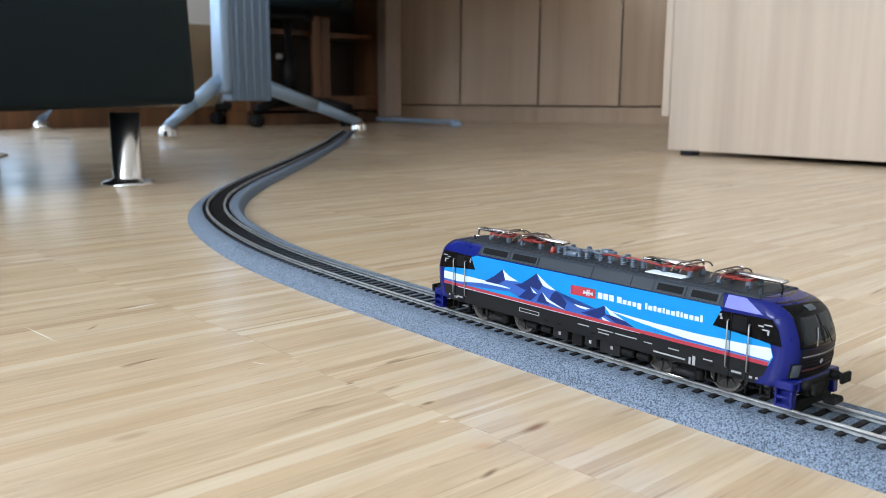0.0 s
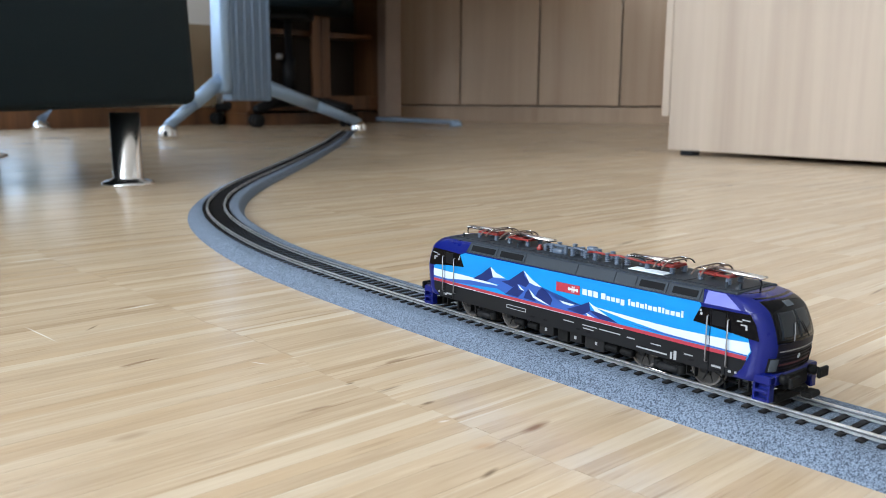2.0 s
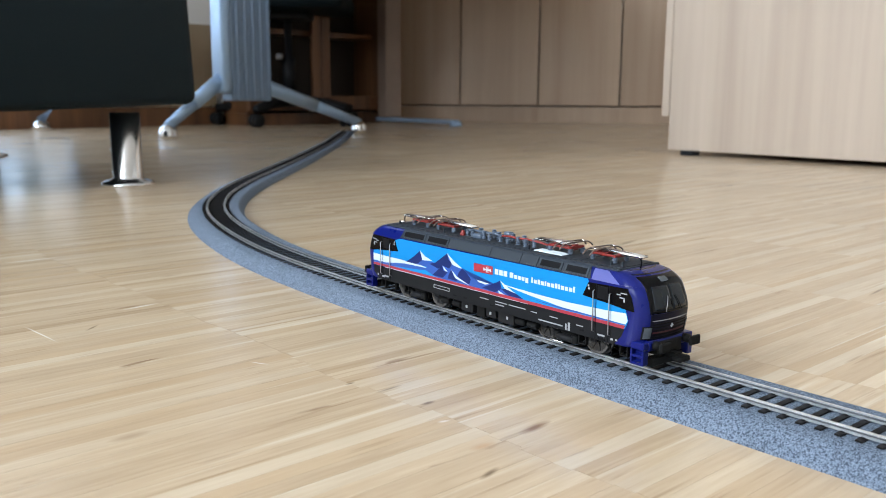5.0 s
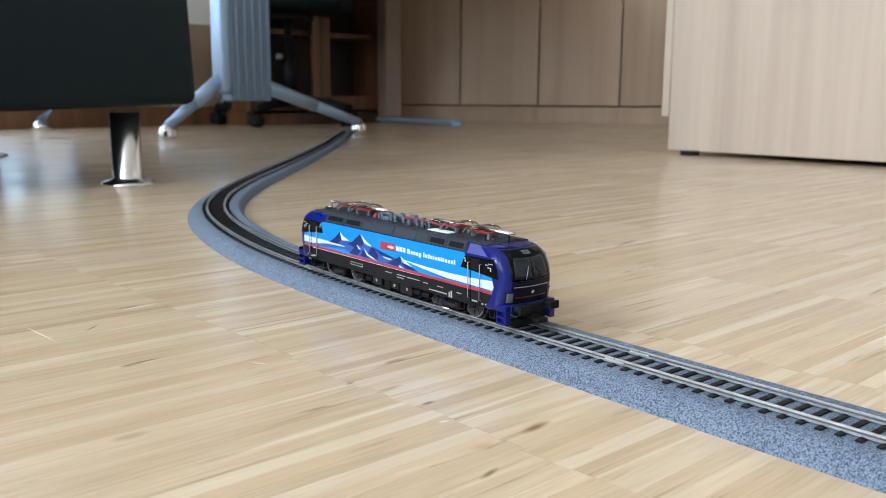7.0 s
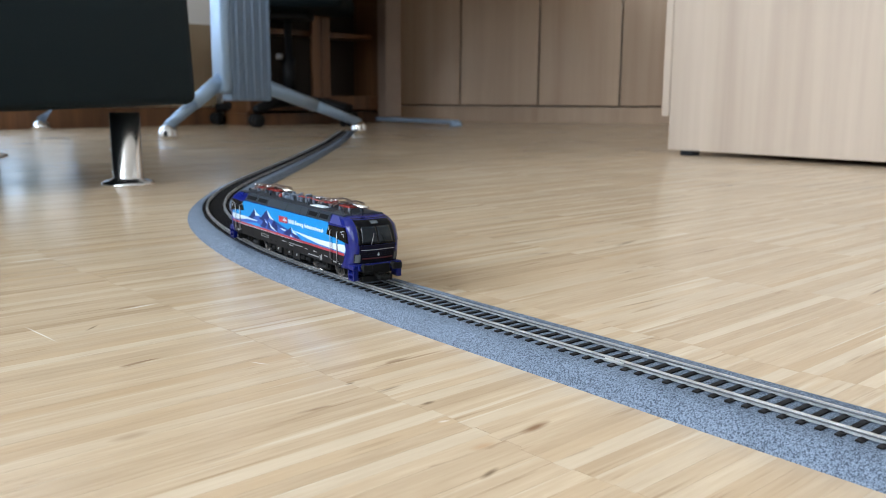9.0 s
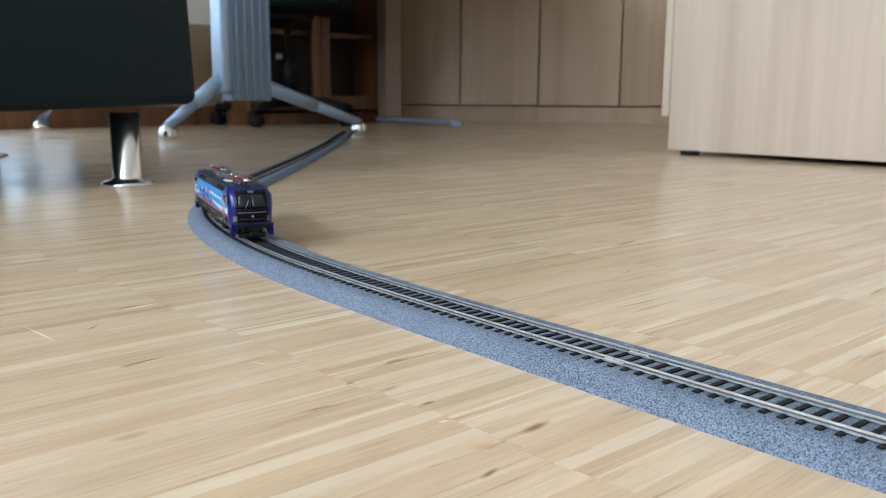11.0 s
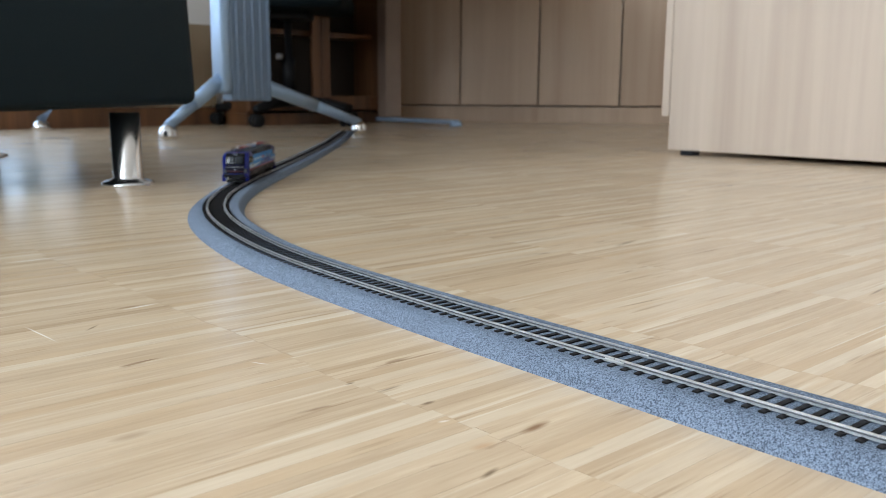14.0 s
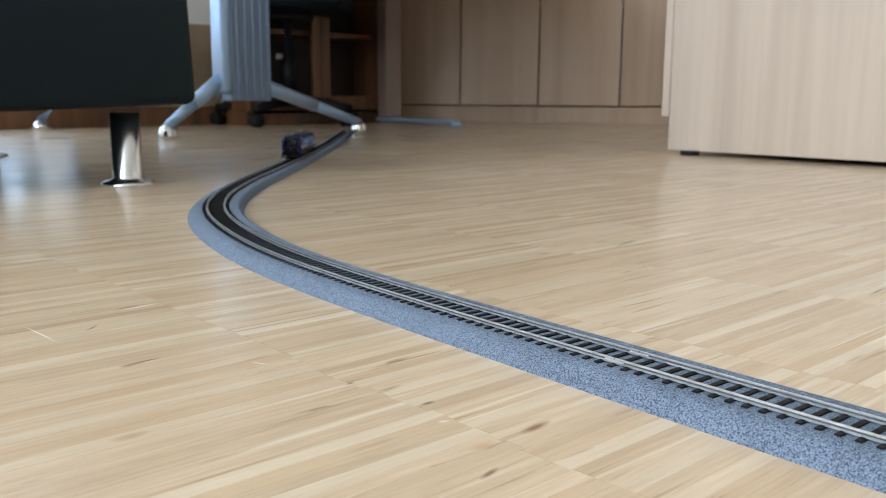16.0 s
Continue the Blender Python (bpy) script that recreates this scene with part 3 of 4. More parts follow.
for off in (-0.00862, 0.00862):
    prof = [(-0.0012, zt - 0.0021), (0.0012, zt - 0.0021), (0.0012, zt - 0.0018), (0.0003, zt - 0.0015), (0.0003, zt - 0.0008), (0.00058, zt - 0.0006),
            (0.00058, zt - 0.0001), (0.00045, zt), (-0.00045, zt), (-0.00058, zt - 0.0001), (-0.00058, zt - 0.0006), (-0.0003, zt - 0.0008), (-0.0003, zt - 0.0015), (-0.0012, zt - 0.0018)]
    for a, b in ((S0, 0.1375), (0.1375, 0.86), (0.86, S1)):
        rail = part("rail", sweep([(off + o, z) for o, z in prof], a + 0.0001, b - 0.0001, 0.008), M_RAIL, track, "bright nickel silver rail")
        rail.data.materials.append(M_WEB)
        for p in rail.data.polygons:
            p.material_index = 1 if zt - 0.0014 < p.center.z < zt - 0.0007 else 0
    jp = [(off - 0.0014, zt - 0.0021), (off + 0.0014, zt - 0.0021), (off + 0.0014, zt - 0.0012), (off + 0.0007, zt - 0.0008), (off - 0.0007, zt - 0.0008), (off - 0.0014, zt - 0.0012)]
    part("rail_joiner", sweep(jp, 0.1325, 0.1425, 0.003), M_RAIL, track)


def sleeper_mesh(bm, m):
    zb, zs = BED_TOP - 0.0008, zt - 0.0022
    box(-0.00125, 0.00125, -0.0134, 0.0134, zb, zs, bm=bm, m=m)
    for c in (-0.00862, 0.00862):
        for e in (-1, 1):
            box(-0.0007, 0.0007, c + e * 0.00135 - 0.0003, c + e * 0.00135 + 0.0003, zs - 0.0001, zs + 0.00035, bm=bm, m=m)


def on_track(s):
    x, y, a = line(s)
    return Matrix.Translation((x, y, 0)) @ Matrix.Rotation(a, 4, "Z")


# ---- the locomotive; its own space: x forwards, y to its left, z up from the rail top, built in millimetres ----
MM = 0.001
W_OF = [(9.1, 16.6), (9.7, 17.1), (12, 17.25), (17, 17.25), (21, 17.25), (24.5, 17.25), (28, 17.25), (32, 17.25), (34.3, 17.2), (35.2, 16.9), (36.8, 16.1), (38.4, 15.3), (39.2, 14.5), (39.8, 12.6)]
X_OF = [(9.1, 98.4), (9.7, 99.0), (12, 99.8), (17, 100.8), (21, 101.4), (24.5, 101.6), (28, 100.7), (32, 99.1), (34.3, 97.9), (35.2, 97.2), (36.8, 95.5), (38.4, 92.7), (39.2, 90.0), (39.8, 86.0)]


def lerp_of(table, z):
    for (a, u), (b, v) in zip(table, table[1:]):
        if z <= b:
            return u + (v - u) * max(0.0, (z - a) / (b - a))
    return table[-1][1]


def front_x(y, z):
    """The front's surface: nearly flat in the middle, its corners drawn far back."""
    w, x = lerp_of(W_OF, z), lerp_of(X_OF, z)
    mid = w * 0.62
    y = min(abs(y), w)
    x -= 1.3 * (min(y, mid) / mid) ** 2
    if y > mid:
        t = (y - mid) / (w - mid)
        x -= 6.4 * (1 - math.sqrt(max(0.0, 1 - t * t))) + 1.0 * t
    return x


def outline(z):
    w = lerp_of(W_OF, z)
    mid = w * 0.62
    half = [mid * i / 4 for i in range(4)] + [mid + (w - mid) * math.sin(radians(11.25 * i)) for i in range(0, 9)]
    right = [(front_x(y, z), y) for y in half]
    pts = [(x, -y) for x, y in right[:0:-1]] + right
    return pts + [(-x, -y) for x, y in pts]


def scaled(bm):
    bm.transform(Matrix.Scale(MM, 4))
    return bm


def side_y(x, z):
    """Half the body's width at x, drawn in round the front corners."""
    z = max(z, 9.6)
    low, high = 0.0, 17.25
    if abs(x) < front_x(high, z):
        return high
    for _ in range(18):
        y = (low + high) / 2
        low, high = (y, high) if front_x(y, z) > abs(x) else (low, y)
    return low


def side_plate(points, out=0.12, side=-1):
    """A thin printed or fitted plate on the body's side, wrapped round its corners; points (x, z) in order round it."""
    bm = bmesh.new()
    bm.faces.new([bm.verts.new((x, 0, z)) for x, z in points])
    bmesh.ops.triangulate(bm, faces=bm.faces[:])
    for cut in (86, 88, 90, 91.5, 93, 94, 95, 96, 97, 98):
        for e in (1, -1):
            if any(x * e > cut for x, _ in points):
                bmesh.ops.bisect_plane(bm, geom=bm.verts[:] + bm.edges[:] + bm.faces[:], plane_co=(cut * e, 0, 0), plane_no=(1, 0, 0))
    flat = bm.faces[:]
    res = bmesh.ops.extrude_face_region(bm, geom=flat)
    inner = {v for v in res["geom"] if isinstance(v, bmesh.types.BMVert)}
    for v in bm.verts:
        v.co.y = side * (side_y(v.co.x, v.co.z) + (-0.3 if v in inner else out))
        if abs(v.co.x) > 90:
            v.co.x += (0.5 if v.co.x > 0 else -0.5) * (-0.3 if v in inner else out)
    return scaled(bm)


def front_plate(y0, y1, z0, z1, end, out=0.2, ny=10, nz=6, taper=0.0):
    """A curved plate on the front (end 1) or rear (end -1); taper narrows its top."""
    bm = bmesh.new()
    grid = []
    for i in range(nz + 1):
        z = z0 + (z1 - z0) * i / nz
        f = 1 - taper * i / nz
        wide = lerp_of(W_OF, z) - 0.5
        grid.append([((front_x(y, z) + out) * end, y, z) for y in [max(-wide, min(wide, (y0 + (y1 - y0) * j / ny) * f)) for j in range(ny + 1)]])
    vs = [[bm.verts.new(p) for p in row] for row in grid]
    for i in range(nz):
        for j in range(ny):
            bm.faces.new((vs[i][j], vs[i][j + 1], vs[i + 1][j + 1], vs[i + 1][j]))
    res = bmesh.ops.extrude_face_region(bm, geom=bm.faces[:])
    bmesh.ops.translate(bm, verts=[v for v in res["geom"] if isinstance(v, bmesh.types.BMVert)], vec=(-(out + 0.25) * end, 0, 0))
    return scaled(bm)


def mbox(*a, **k):
    return scaled(box(*a, **k))


def insulator(x, y, z0, h, parent):
    prof = [(0.7, z0)]
    n = 5
    for i in range(n):
        a = z0 + h * (i + 0.2) / n
        prof += [(0.95, a), (1.35, a + h * 0.18 / n), (1.35, a + h * 0.42 / n), (0.95, a + h * 0.6 / n)]
    prof.append((0.6, z0 + h))
    return smooth(part("insulator", scaled(lathe(prof, 12, m=pose(x, y, 0))), M_INS, parent, "ribbed blue-grey insulator"))


def pantograph(x0, way, loco):
    """A folded pantograph whose base begins at x0 and whose arm lies towards way (1 or -1)."""
    z = 39.7
    base = mbox(min(x0, x0 + way * 14), max(x0, x0 + way * 14), -4.6, -3.6, z + 3.2, z + 4.1, 0.2)
    pan = part("pantograph", base, M_OXRED, loco, "folded pantograph with a red base frame and bright arms")
    part("base_bar", mbox(min(x0, x0 + way * 14), max(x0, x0 + way * 14), 3.6, 4.6, z + 3.2, z + 4.1, 0.2), M_OXRED, pan)
    for dx in (0.4, 6.4, 12.6):
        part("cross_bar", mbox(min(x0 + way * dx, x0 + way * (dx + 1.2)), max(x0 + way * dx, x0 + way * (dx + 1.2)), -4.9, 4.9, z + 3.0, z + 4.3, 0.2), M_OXRED, pan)
    part("drive_box", mbox(min(x0 + way * 1, x0 + way * 7), max(x0 + way * 1, x0 + way * 7), -1.6, 1.6, z + 2.2, z + 4.9, 0.3), M_OXRED, pan)
    for dx, y in ((0.8, -4.1), (0.8, 4.1), (13.2, -4.1), (13.2, 4.1)):
        insulator(x0 + way * dx, y, z + 0.2, 3.1, pan)
    arm_y = 1.3
    for y in (-arm_y, arm_y):
        smooth(part("lower_arm", scaled(tube([(x0 + way * 2, y, z + 5.0), (x0 + way * 25, y * 0.7, z + 4.6)], [1.0, 0.75], 8)), M_STEEL, pan, "bright steel arm"))
    smooth(part("upper_arm", scaled(tube([(x0 + way * 25, -0.8, z + 4.7), (x0 + way * 14, -0.6, z + 5.6), (x0 + way * 3, -0.3, z + 6.1)], [0.45, 0.4, 0.35], 8)), M_WIRE, pan))
    smooth(part("guide_rod", scaled(tube([(x0 + way * 3, 0.2, z + 4.3), (x0 + way * 24, 0.1, z + 3.9)], 0.25, 6)), M_OXRED, pan))
    smooth(part("elbow", scaled(tube([(x0 + way * 25, -2.6, z + 4.6), (x0 + way * 25, 2.6, z + 4.6)], 0.6, 8)), M_STEEL, pan))
    smooth(part("rest", scaled(tube([(x0 + way * 25, -1.6, z - 0.5), (x0 + way * 25.6, -1.6, z + 2.5), (x0 + way * 25, -1.6, z + 4.2)], 0.35, 6)), M_GRILL, pan))
    for dx in (1.0, 5.0):
        xx = x0 + way * dx
        smooth(part("collector_bow", scaled(tube([(xx, -11.2, z + 3.6), (xx, -9.8, z + 4.9), (xx, -7.6, z + 5.8), (xx, -5.0, z + 6.0), (xx, 5.0, z + 6.0), (xx, 7.6, z + 5.8), (xx, 9.8, z + 4.9), (xx, 11.2, z + 3.6)], 0.36, 6)), M_WIRE, pan))
    for y in (-6.5, 6.5):
        smooth(part("bow_link", scaled(tube([(x0 + way * 1.0, y, z + 5.8), (x0 + way * 3, y, z + 6.2), (x0 + way * 5.0, y, z + 5.8)], 0.3, 6)), M_STEEL, pan))


def locomotive():
    loco = tagged(empty("model_locomotive"), "blue model electric locomotive with a mountain livery on the track", "locomotive")
    # shell
    bm = bmesh.new()
    levels = [z for z, _ in W_OF]
    rings = [[bm.verts.new((x, y, z)) for x, y in outline(z)] for z in levels]
    n = len(rings[0])
    for a, b in zip(rings, rings[1:]):
        for i in range(n):
            bm.faces.new((a[i], a[(i + 1) % n], b[(i + 1) % n], b[i]))
    bm.faces.new(rings[0][::-1])
    bm.faces.new(rings[-1])
    body = part("body", scaled(bm), M_BLUE, loco, "deep blue painted locomotive shell")
    for p in body.data.polygons:
        p.use_smooth = abs(p.normal.x) > 0.05 and len(p.vertices) == 4
    # roof deck, from cab to cab, and its sloping edges
    part("roof_deck", mbox(-83.5, 83.5, -13.9, 13.9, 39.0, 40.15, 0.5), M_ROOF, body)
    for side in (-1, 1):
        def slope_plate(x0, x1, u0, u1, out, material, name, parent=body, dx0=0.0, dx1=None):
            """A plate on the sloping roof edge; u runs from its foot (0) to its top (1)."""
            foot, top = Vector((0, 17.1, 34.6)), Vector((0, 14.7, 39.35))
            nrm = Vector((0, top.z - foot.z, foot.y - top.y)).normalized()
            bm2 = bmesh.new()
            vs = []
            for o in (out, -0.4):
                for x, u in ((x0, u0), (x1, u0), (x1 - (dx0 if dx1 is None else dx1), u1), (x0 + dx0, u1)):
                    p = foot.lerp(top, u) + nrm * o
                    vs.append(bm2.verts.new((x, side * p.y, p.z)))
            for f in ((0, 1, 2, 3), (7, 6, 5, 4), (0, 4, 5, 1), (1, 5, 6, 2), (2, 6, 7, 3), (3, 7, 4, 0)):
                bm2.faces.new([vs[i] for i in f])
            return part(name, scaled(bm2), material, parent)
        slope_plate(-66.0, 71.0, 0.05, 1.04, 0.25, M_ROOF, "roof_edge", dx0=1.5)
        # thin plate that carries the painted reflection on the cab's roof slope
        slope_plate(71.6, 87.5, -0.02, 0.98, 0.22, M_BLUE_SHEEN, "cab_roof_side", dx1=8.5)
        for x0, x1 in ((-63.5, -44.5), (-43, -25.5), (39.5, 53.8), (55.4, 69.2)):
            fr = slope_plate(x0, x1, 0.14, 0.92, 0.55, M_PANEL, "vent_panel")
            slope_plate(x0 + 1.2, x1 - 1.2, 0.26, 0.80, 0.7, M_GRILL, "vent_grill", fr)
        for x0, x1 in ((-24.5, 6.5), (7.0, 27.5), (28.0, 38.5)):
            slope_plate(x0, x1, 0.1, 0.96, 0.5, M_PANEL, "roof_panel")
    part("roof_hatch", mbox(29, 47, -9.6, -3.6, 40.2, 40.75, 0.15), M_PALE, body, "pale grey roof hatch")
    for x0, x1 in ((-81.5, -60), (-59, -27), (-26, 27), (28, 58), (59, 81.5)):
        part("roof_plate", mbox(x0, x1, -10.6, 10.6, 40.15, 40.4, 0.1), M_ROOF, body)
    # livery on both sides
    for side in (-1, 1):
        def plate(name, pts, material, out, label=""):
            part(name, side_plate(pts, out, side), material, body, label)
        plate("skirt_panel", [(-86, 9.1), (85, 9.1), (89, 13.4), (90.6, 17), (-91, 17), (-90.5, 12.5)], M_SKIRT, 0.10, "dark grey lower side panel")
        plate("blue_panel", [(-91, 16.6), (90.6, 16.9), (92.3, 20.5), (90.6, 25.5), (70, 34.7), (-66.5, 34.3), (-91, 24.5)], M_SKY, 0.14, "sky blue side panel")
        plate("cab_corner", [(69.8, 34.8), (71.5, 32), (94, 25), (94, 34.8)], M_BLUE, 0.16)
        plate("white_streak", [(-91, 19.3), (-80, 19.2), (-62, 21.3), (-40, 21.9), (-48, 22.6), (-64, 23.0), (-80, 23.0), (-91, 23.2)], M_WHITE, 0.20, "white stripe")
        plate("dark_streak", [(-91, 18.3), (-74, 18.2), (-48, 20.0), (-36, 21.2), (-41, 21.8), (-62, 21.2), (-80, 19.1), (-91, 19.2)], M_MTN2, 0.20)
        plate("white_streak", [(15.5, 23.2), (34, 21.1), (55, 19.4), (70, 19.2), (91, 18.9), (92.0, 20.6), (91.0, 23.6), (80, 22.9), (60, 22.3), (40, 22.4)], M_WHITE, 0.22, "white stripe")
        plate("dark_streak", [(34, 19.7), (55, 18.6), (90.6, 18.5), (91, 18.9), (70, 19.15), (55, 19.35)], M_MTN2, 0.20)
        plate("thin_white_line", [(-80, 16.4), (34, 16.6), (34, 16.75), (-80, 16.75)], M_WHITE, 0.19, "thin white line")
        plate("red_line", [(-91, 16.7), (90.2, 16.8), (90.8, 18.3), (-91, 18.1)], M_RED, 0.21, "red stripe")
        # mountains
        plate("mountain_face", [(-44.3, 20.8), (-38.5, 24.7), (-34.6, 25.7), (-25.0, 31.8), (-19.6, 27.5), (-13.6, 26.3), (-6.3, 23.1), (0.9, 20.6), (10.5, 22.4), (17.8, 20.9), (31.0, 18.4), (17.8, 18.3), (-18.4, 18.3), (-33.4, 18.3)], M_MTN2, 0.22)
        plate("mountain", [(-60.1, 22.6), (-53.3, 26.3), (-47.5, 30.4), (-45.7, 25.5), (-50.7, 22.6)], M_MTN, 0.24, "dark blue printed mountain")
        plate("snow_face", [(-47.5, 30.4), (-43.6, 28.0), (-37.0, 26.3), (-45.7, 25.5)], M_WHITE, 0.25)
        plate("mountain_face", [(-50.7, 22.6), (-45.7, 25.5), (-38.5, 25.8), (-34.6, 25.7), (-41.7, 22.6)], M_MTN2, 0.24)
        plate("mountain", [(-39.5, 24.5), (-34.6, 25.9), (-30.8, 28.3), (-25.0, 32.1), (-24.2, 29.3), (-20.8, 27.3), (-23.2, 24.5), (-28.2, 25.2), (-32.1, 23.0)], M_MTN, 0.26, "dark blue printed mountain")
        plate("snow_face", [(-25.0, 32.1), (-18.4, 28.3), (-13.0, 26.1), (-17.2, 26.2), (-21.0, 27.0)], M_WHITE, 0.27)
        plate("mountain", [(-37.0, 18.9), (-32.1, 22.7), (-28.9, 25.2), (-28.0, 22.7), (-24.4, 22.4), (-28.2, 18.9)], M_MTN, 0.28, "dark blue printed mountain")
        plate("snow_face", [(-28.9, 25.2), (-24.4, 22.6), (-26.7, 22.8)], M_WHITE, 0.29)
        plate("mountain", [(-24.6, 19.1), (-23.2, 21.9), (-21.4, 24.1), (-19.3, 21.4), (-16.4, 18.9)], M_MTN, 0.28, "dark blue printed mountain")
        plate("snow_face", [(-21.4, 24.1), (-17.2, 21.3), (-7.5, 18.5), (-13.6, 19.4), (-18.4, 20.4)], M_WHITE, 0.29)
        plate("mountain", [(-16.8, 21.3), (-15.4, 24.1), (-13.0, 26.0), (-9.7, 24.6), (-6.3, 21.7), (-7.5, 18.9)], M_MTN, 0.28, "dark blue printed mountain")
        plate("snow_face", [(-2.1, 22.2), (7.2, 21.8), (4.5, 20.9), (-0.1, 21.2)], M_WHITE, 0.23)
        plate("mountain", [(2.1, 19.1), (8.1, 21.4), (11.7, 23.0), (15.0, 24.6), (15.8, 20.7), (11.7, 18.3)], M_MTN, 0.26, "dark blue printed mountain")
        plate("snow_face", [(15.0, 24.6), (19.6, 22.6), (25.6, 20.3), (18.4, 21.2)], M_WHITE, 0.27)
        plate("mountain", [(15.8, 20.7), (18.4, 21.2), (25.6, 20.3), (31.0, 18.5), (21.4, 18.3)], M_MTN, 0.26, "dark blue printed mountain")
        plate("snow_face", [(13.7, 19.6), (18.5, 18.3), (14.4, 18.3)], M_WHITE, 0.29)
        # the red sign with a white mark, and the lettering as plain bars
        plate("red_sign", [(-4.2, 26.3), (9.6, 26.5), (9.6, 30.6), (-4.2, 30.4)], M_RED, 0.30, "red sign with a plain white mark")
        for x0, x1, z0, z1 in ((3.2, 8.4, 28.0, 28.8), (5.0, 5.5, 27.1, 29.8), (6.1, 6.6, 27.1, 29.8), (3.0, 3.8, 27.7, 29.1), (7.8, 8.6, 27.7, 29.1)):
            plate("sign_mark", [(x0, z0), (x1, z0), (x1, z1), (x0, z1)], M_WHITE, 0.34)
        for x0, x1, shape in ((11.2, 19.8, "HHH"), (21.6, 34.0, "Hooop"), (36.0, 62.8, "lofoioofioool")):
            sizes = [{"H": 1.25, "l": 0.55, "i": 0.5, "f": 0.75, "p": 1.0}.get(k, 1.0) for k in shape]
            unit = (x1 - x0) / (sum(sizes) + 0.32 * (len(shape) - 1))
            at = x0
            for k, size in zip(shape, sizes):
                low, high = (26.5 if k == "p" else 27.2), (29.8 if k in "Hl" else 29.4 if k in "fi" else 29.0)
                plate("lettering_bar", [(at, low), (at + size * unit, low), (at + size * unit, high), (at, high)], M_WHITE, 0.28, "white lettering as a plain bar")
                at += (size + 0.32) * unit
        for x0, x1, z in ((0.5, 6.8, 13.6), (11.5, 20.0, 13.7), (21.2, 32.5, 13.7), (36, 40, 13.4), (12, 18, 12.3), (48, 53, 13.5), (64, 68, 12.9)):
            plate("small_print", [(x0, z), (x1, z), (x1, z + 0.45), (x0, z + 0.45)], M_TEXTG, 0.22)
        for x0, z0, w, h in ((83.5, 10.6, 1.2, 0.9), (86.0, 10.8, 1.0, 0.8), (-87.2, 11.0, 1.0, 0.9), (-82.8, 10.4, 2.4, 1.1), (57.6, 9.6, 0.9, 2.8), (59.2, 9.6, 1.3, 3.6), (-36, 12.4, 13.0, 0.3), (-36, 13.9, 13.0, 0.3), (-36, 12.4, 0.4, 1.8), (-23.4, 12.4, 0.4, 1.8)):
            plate("marking", [(x0, z0), (x0 + w, z0), (x0 + w, z0 + h), (x0, z0 + h)], M_TEXTG, 0.22)
        for x in (-20, -12, 8, 14, 43, 66):
            plate("skirt_port", [(x, 11.0), (x + 2.4, 11.0), (x + 2.8, 11.9), (x + 0.3, 11.9)], M_GRILL, 0.18)
        plate("yellow_print", [(41, 10.6), (56, 10.6), (56, 11.2), (41, 11.2)], M_TEXTG, 0.22)
        # cab windows and doors
        for e in (1, -1):
            f = [(67.3, 27.1), (70.4, 33.3), (82, 33.7), (91.0, 33.9), (93.4, 30.3), (95.0, 24.8), (91, 25.1), (80, 26.2)]
            if e < 0:
                f = [(-x, z) for x, z in f][::-1]
            part("cab_window_band", side_plate(f, 0.30, side), M_BGLASS, body, "black cab side window")
            x0, x1 = (75.2, 81.6) if e > 0 else (-81.6, -75.2)
            part("door_window", side_plate([(x0 + 0.4, 27.4), (x1 - 0.2, 27.2), (x1 - 0.2, 32.8), (x0 + 0.4, 32.8)], 0.42, side), M_GRILL, body)
            for xg in (74.9, 82.0):
                xg *= e
                part("door_gap", side_plate([(xg - 0.12, 9.5), (xg + 0.12, 9.5), (xg + 0.12, 33.5), (xg - 0.12, 33.5)], 0.34, side), M_GRILL, body)
            for xr in (74.0, 82.8):
                xr *= e
                y = side * 18.5
                smooth(part("handrail", scaled(tube([(xr, side * 17.2, 12.2), (xr, y, 12.8), (xr, y, 20), (xr, y, 30.2), (xr, side * 17.2, 30.8)], 0.26, 6)), M_HANDLE, body, "bright door handrail"))
            for zz in (9.6, 11.2):
                part("door_step", side_plate([(x0 + 1.2, zz), (x1 - 1.2, zz), (x1 - 1.2, zz + 0.7), (x0 + 1.2, zz + 0.7)], 0.5, side), M_TEXTG if zz > 10 else M_GRILL, body)
            for (xa, za, w, h) in ((86, 30.6, 2.2, 0.5), (87.6, 29.4, 2.4, 0.5), (89.6, 28.0, 0.6, 1.8), (88.0, 31.4, 3.2, 0.4), (70.4, 30.2, 0.9, 0.9), (70.0, 31.4, 0.9, 0.9)):
                xa = xa if e > 0 else -xa - w
                part("window_mark", side_plate([(xa, za), (xa + w, za), (xa + w, za + h), (xa, za + h)], 0.38, side), M_TEXTG, body)
    # the two fronts
    for e in (1, -1):
        wind = smooth(part("windscreen", front_plate(-12.7, 12.7, 24.0, 39.78, e, 0.22, 22, 16, 0.05), M_BGLASS, body, "black windscreen"))
        part("front_mask", front_plate(-12.2, 12.2, 12.6, 23.8, e, 0.18, 16, 5), M_NAVY, body, "dark navy front panel")
        for z0, z1, y1 in ((20.8, 21.2, 11.2), (19.2, 19.7, 10.6), (16.6, 17.1, 10), (14.6, 15.1, 10), (18.0, 18.5, 10.4), (13.4, 13.9, 10)):
            part("front_line", front_plate(-y1, y1, z0, z1, e, 0.34, 10, 1), M_TEXTG if z0 > 20 else M_GRILL, body)
        part("red_front_line", front_plate(-10.4, 10.4, 15.4, 16.1, e, 0.30, 10, 1), M_MAROON, body)
        for a, b, c, d in ((-0.3, 0.3, 17.1, 18.9), (-0.9, 0.9, 17.7, 18.3)):
            part("front_mark", front_plate(a, b, c, d, e, 0.45, 2, 1), M_WHITE, body)
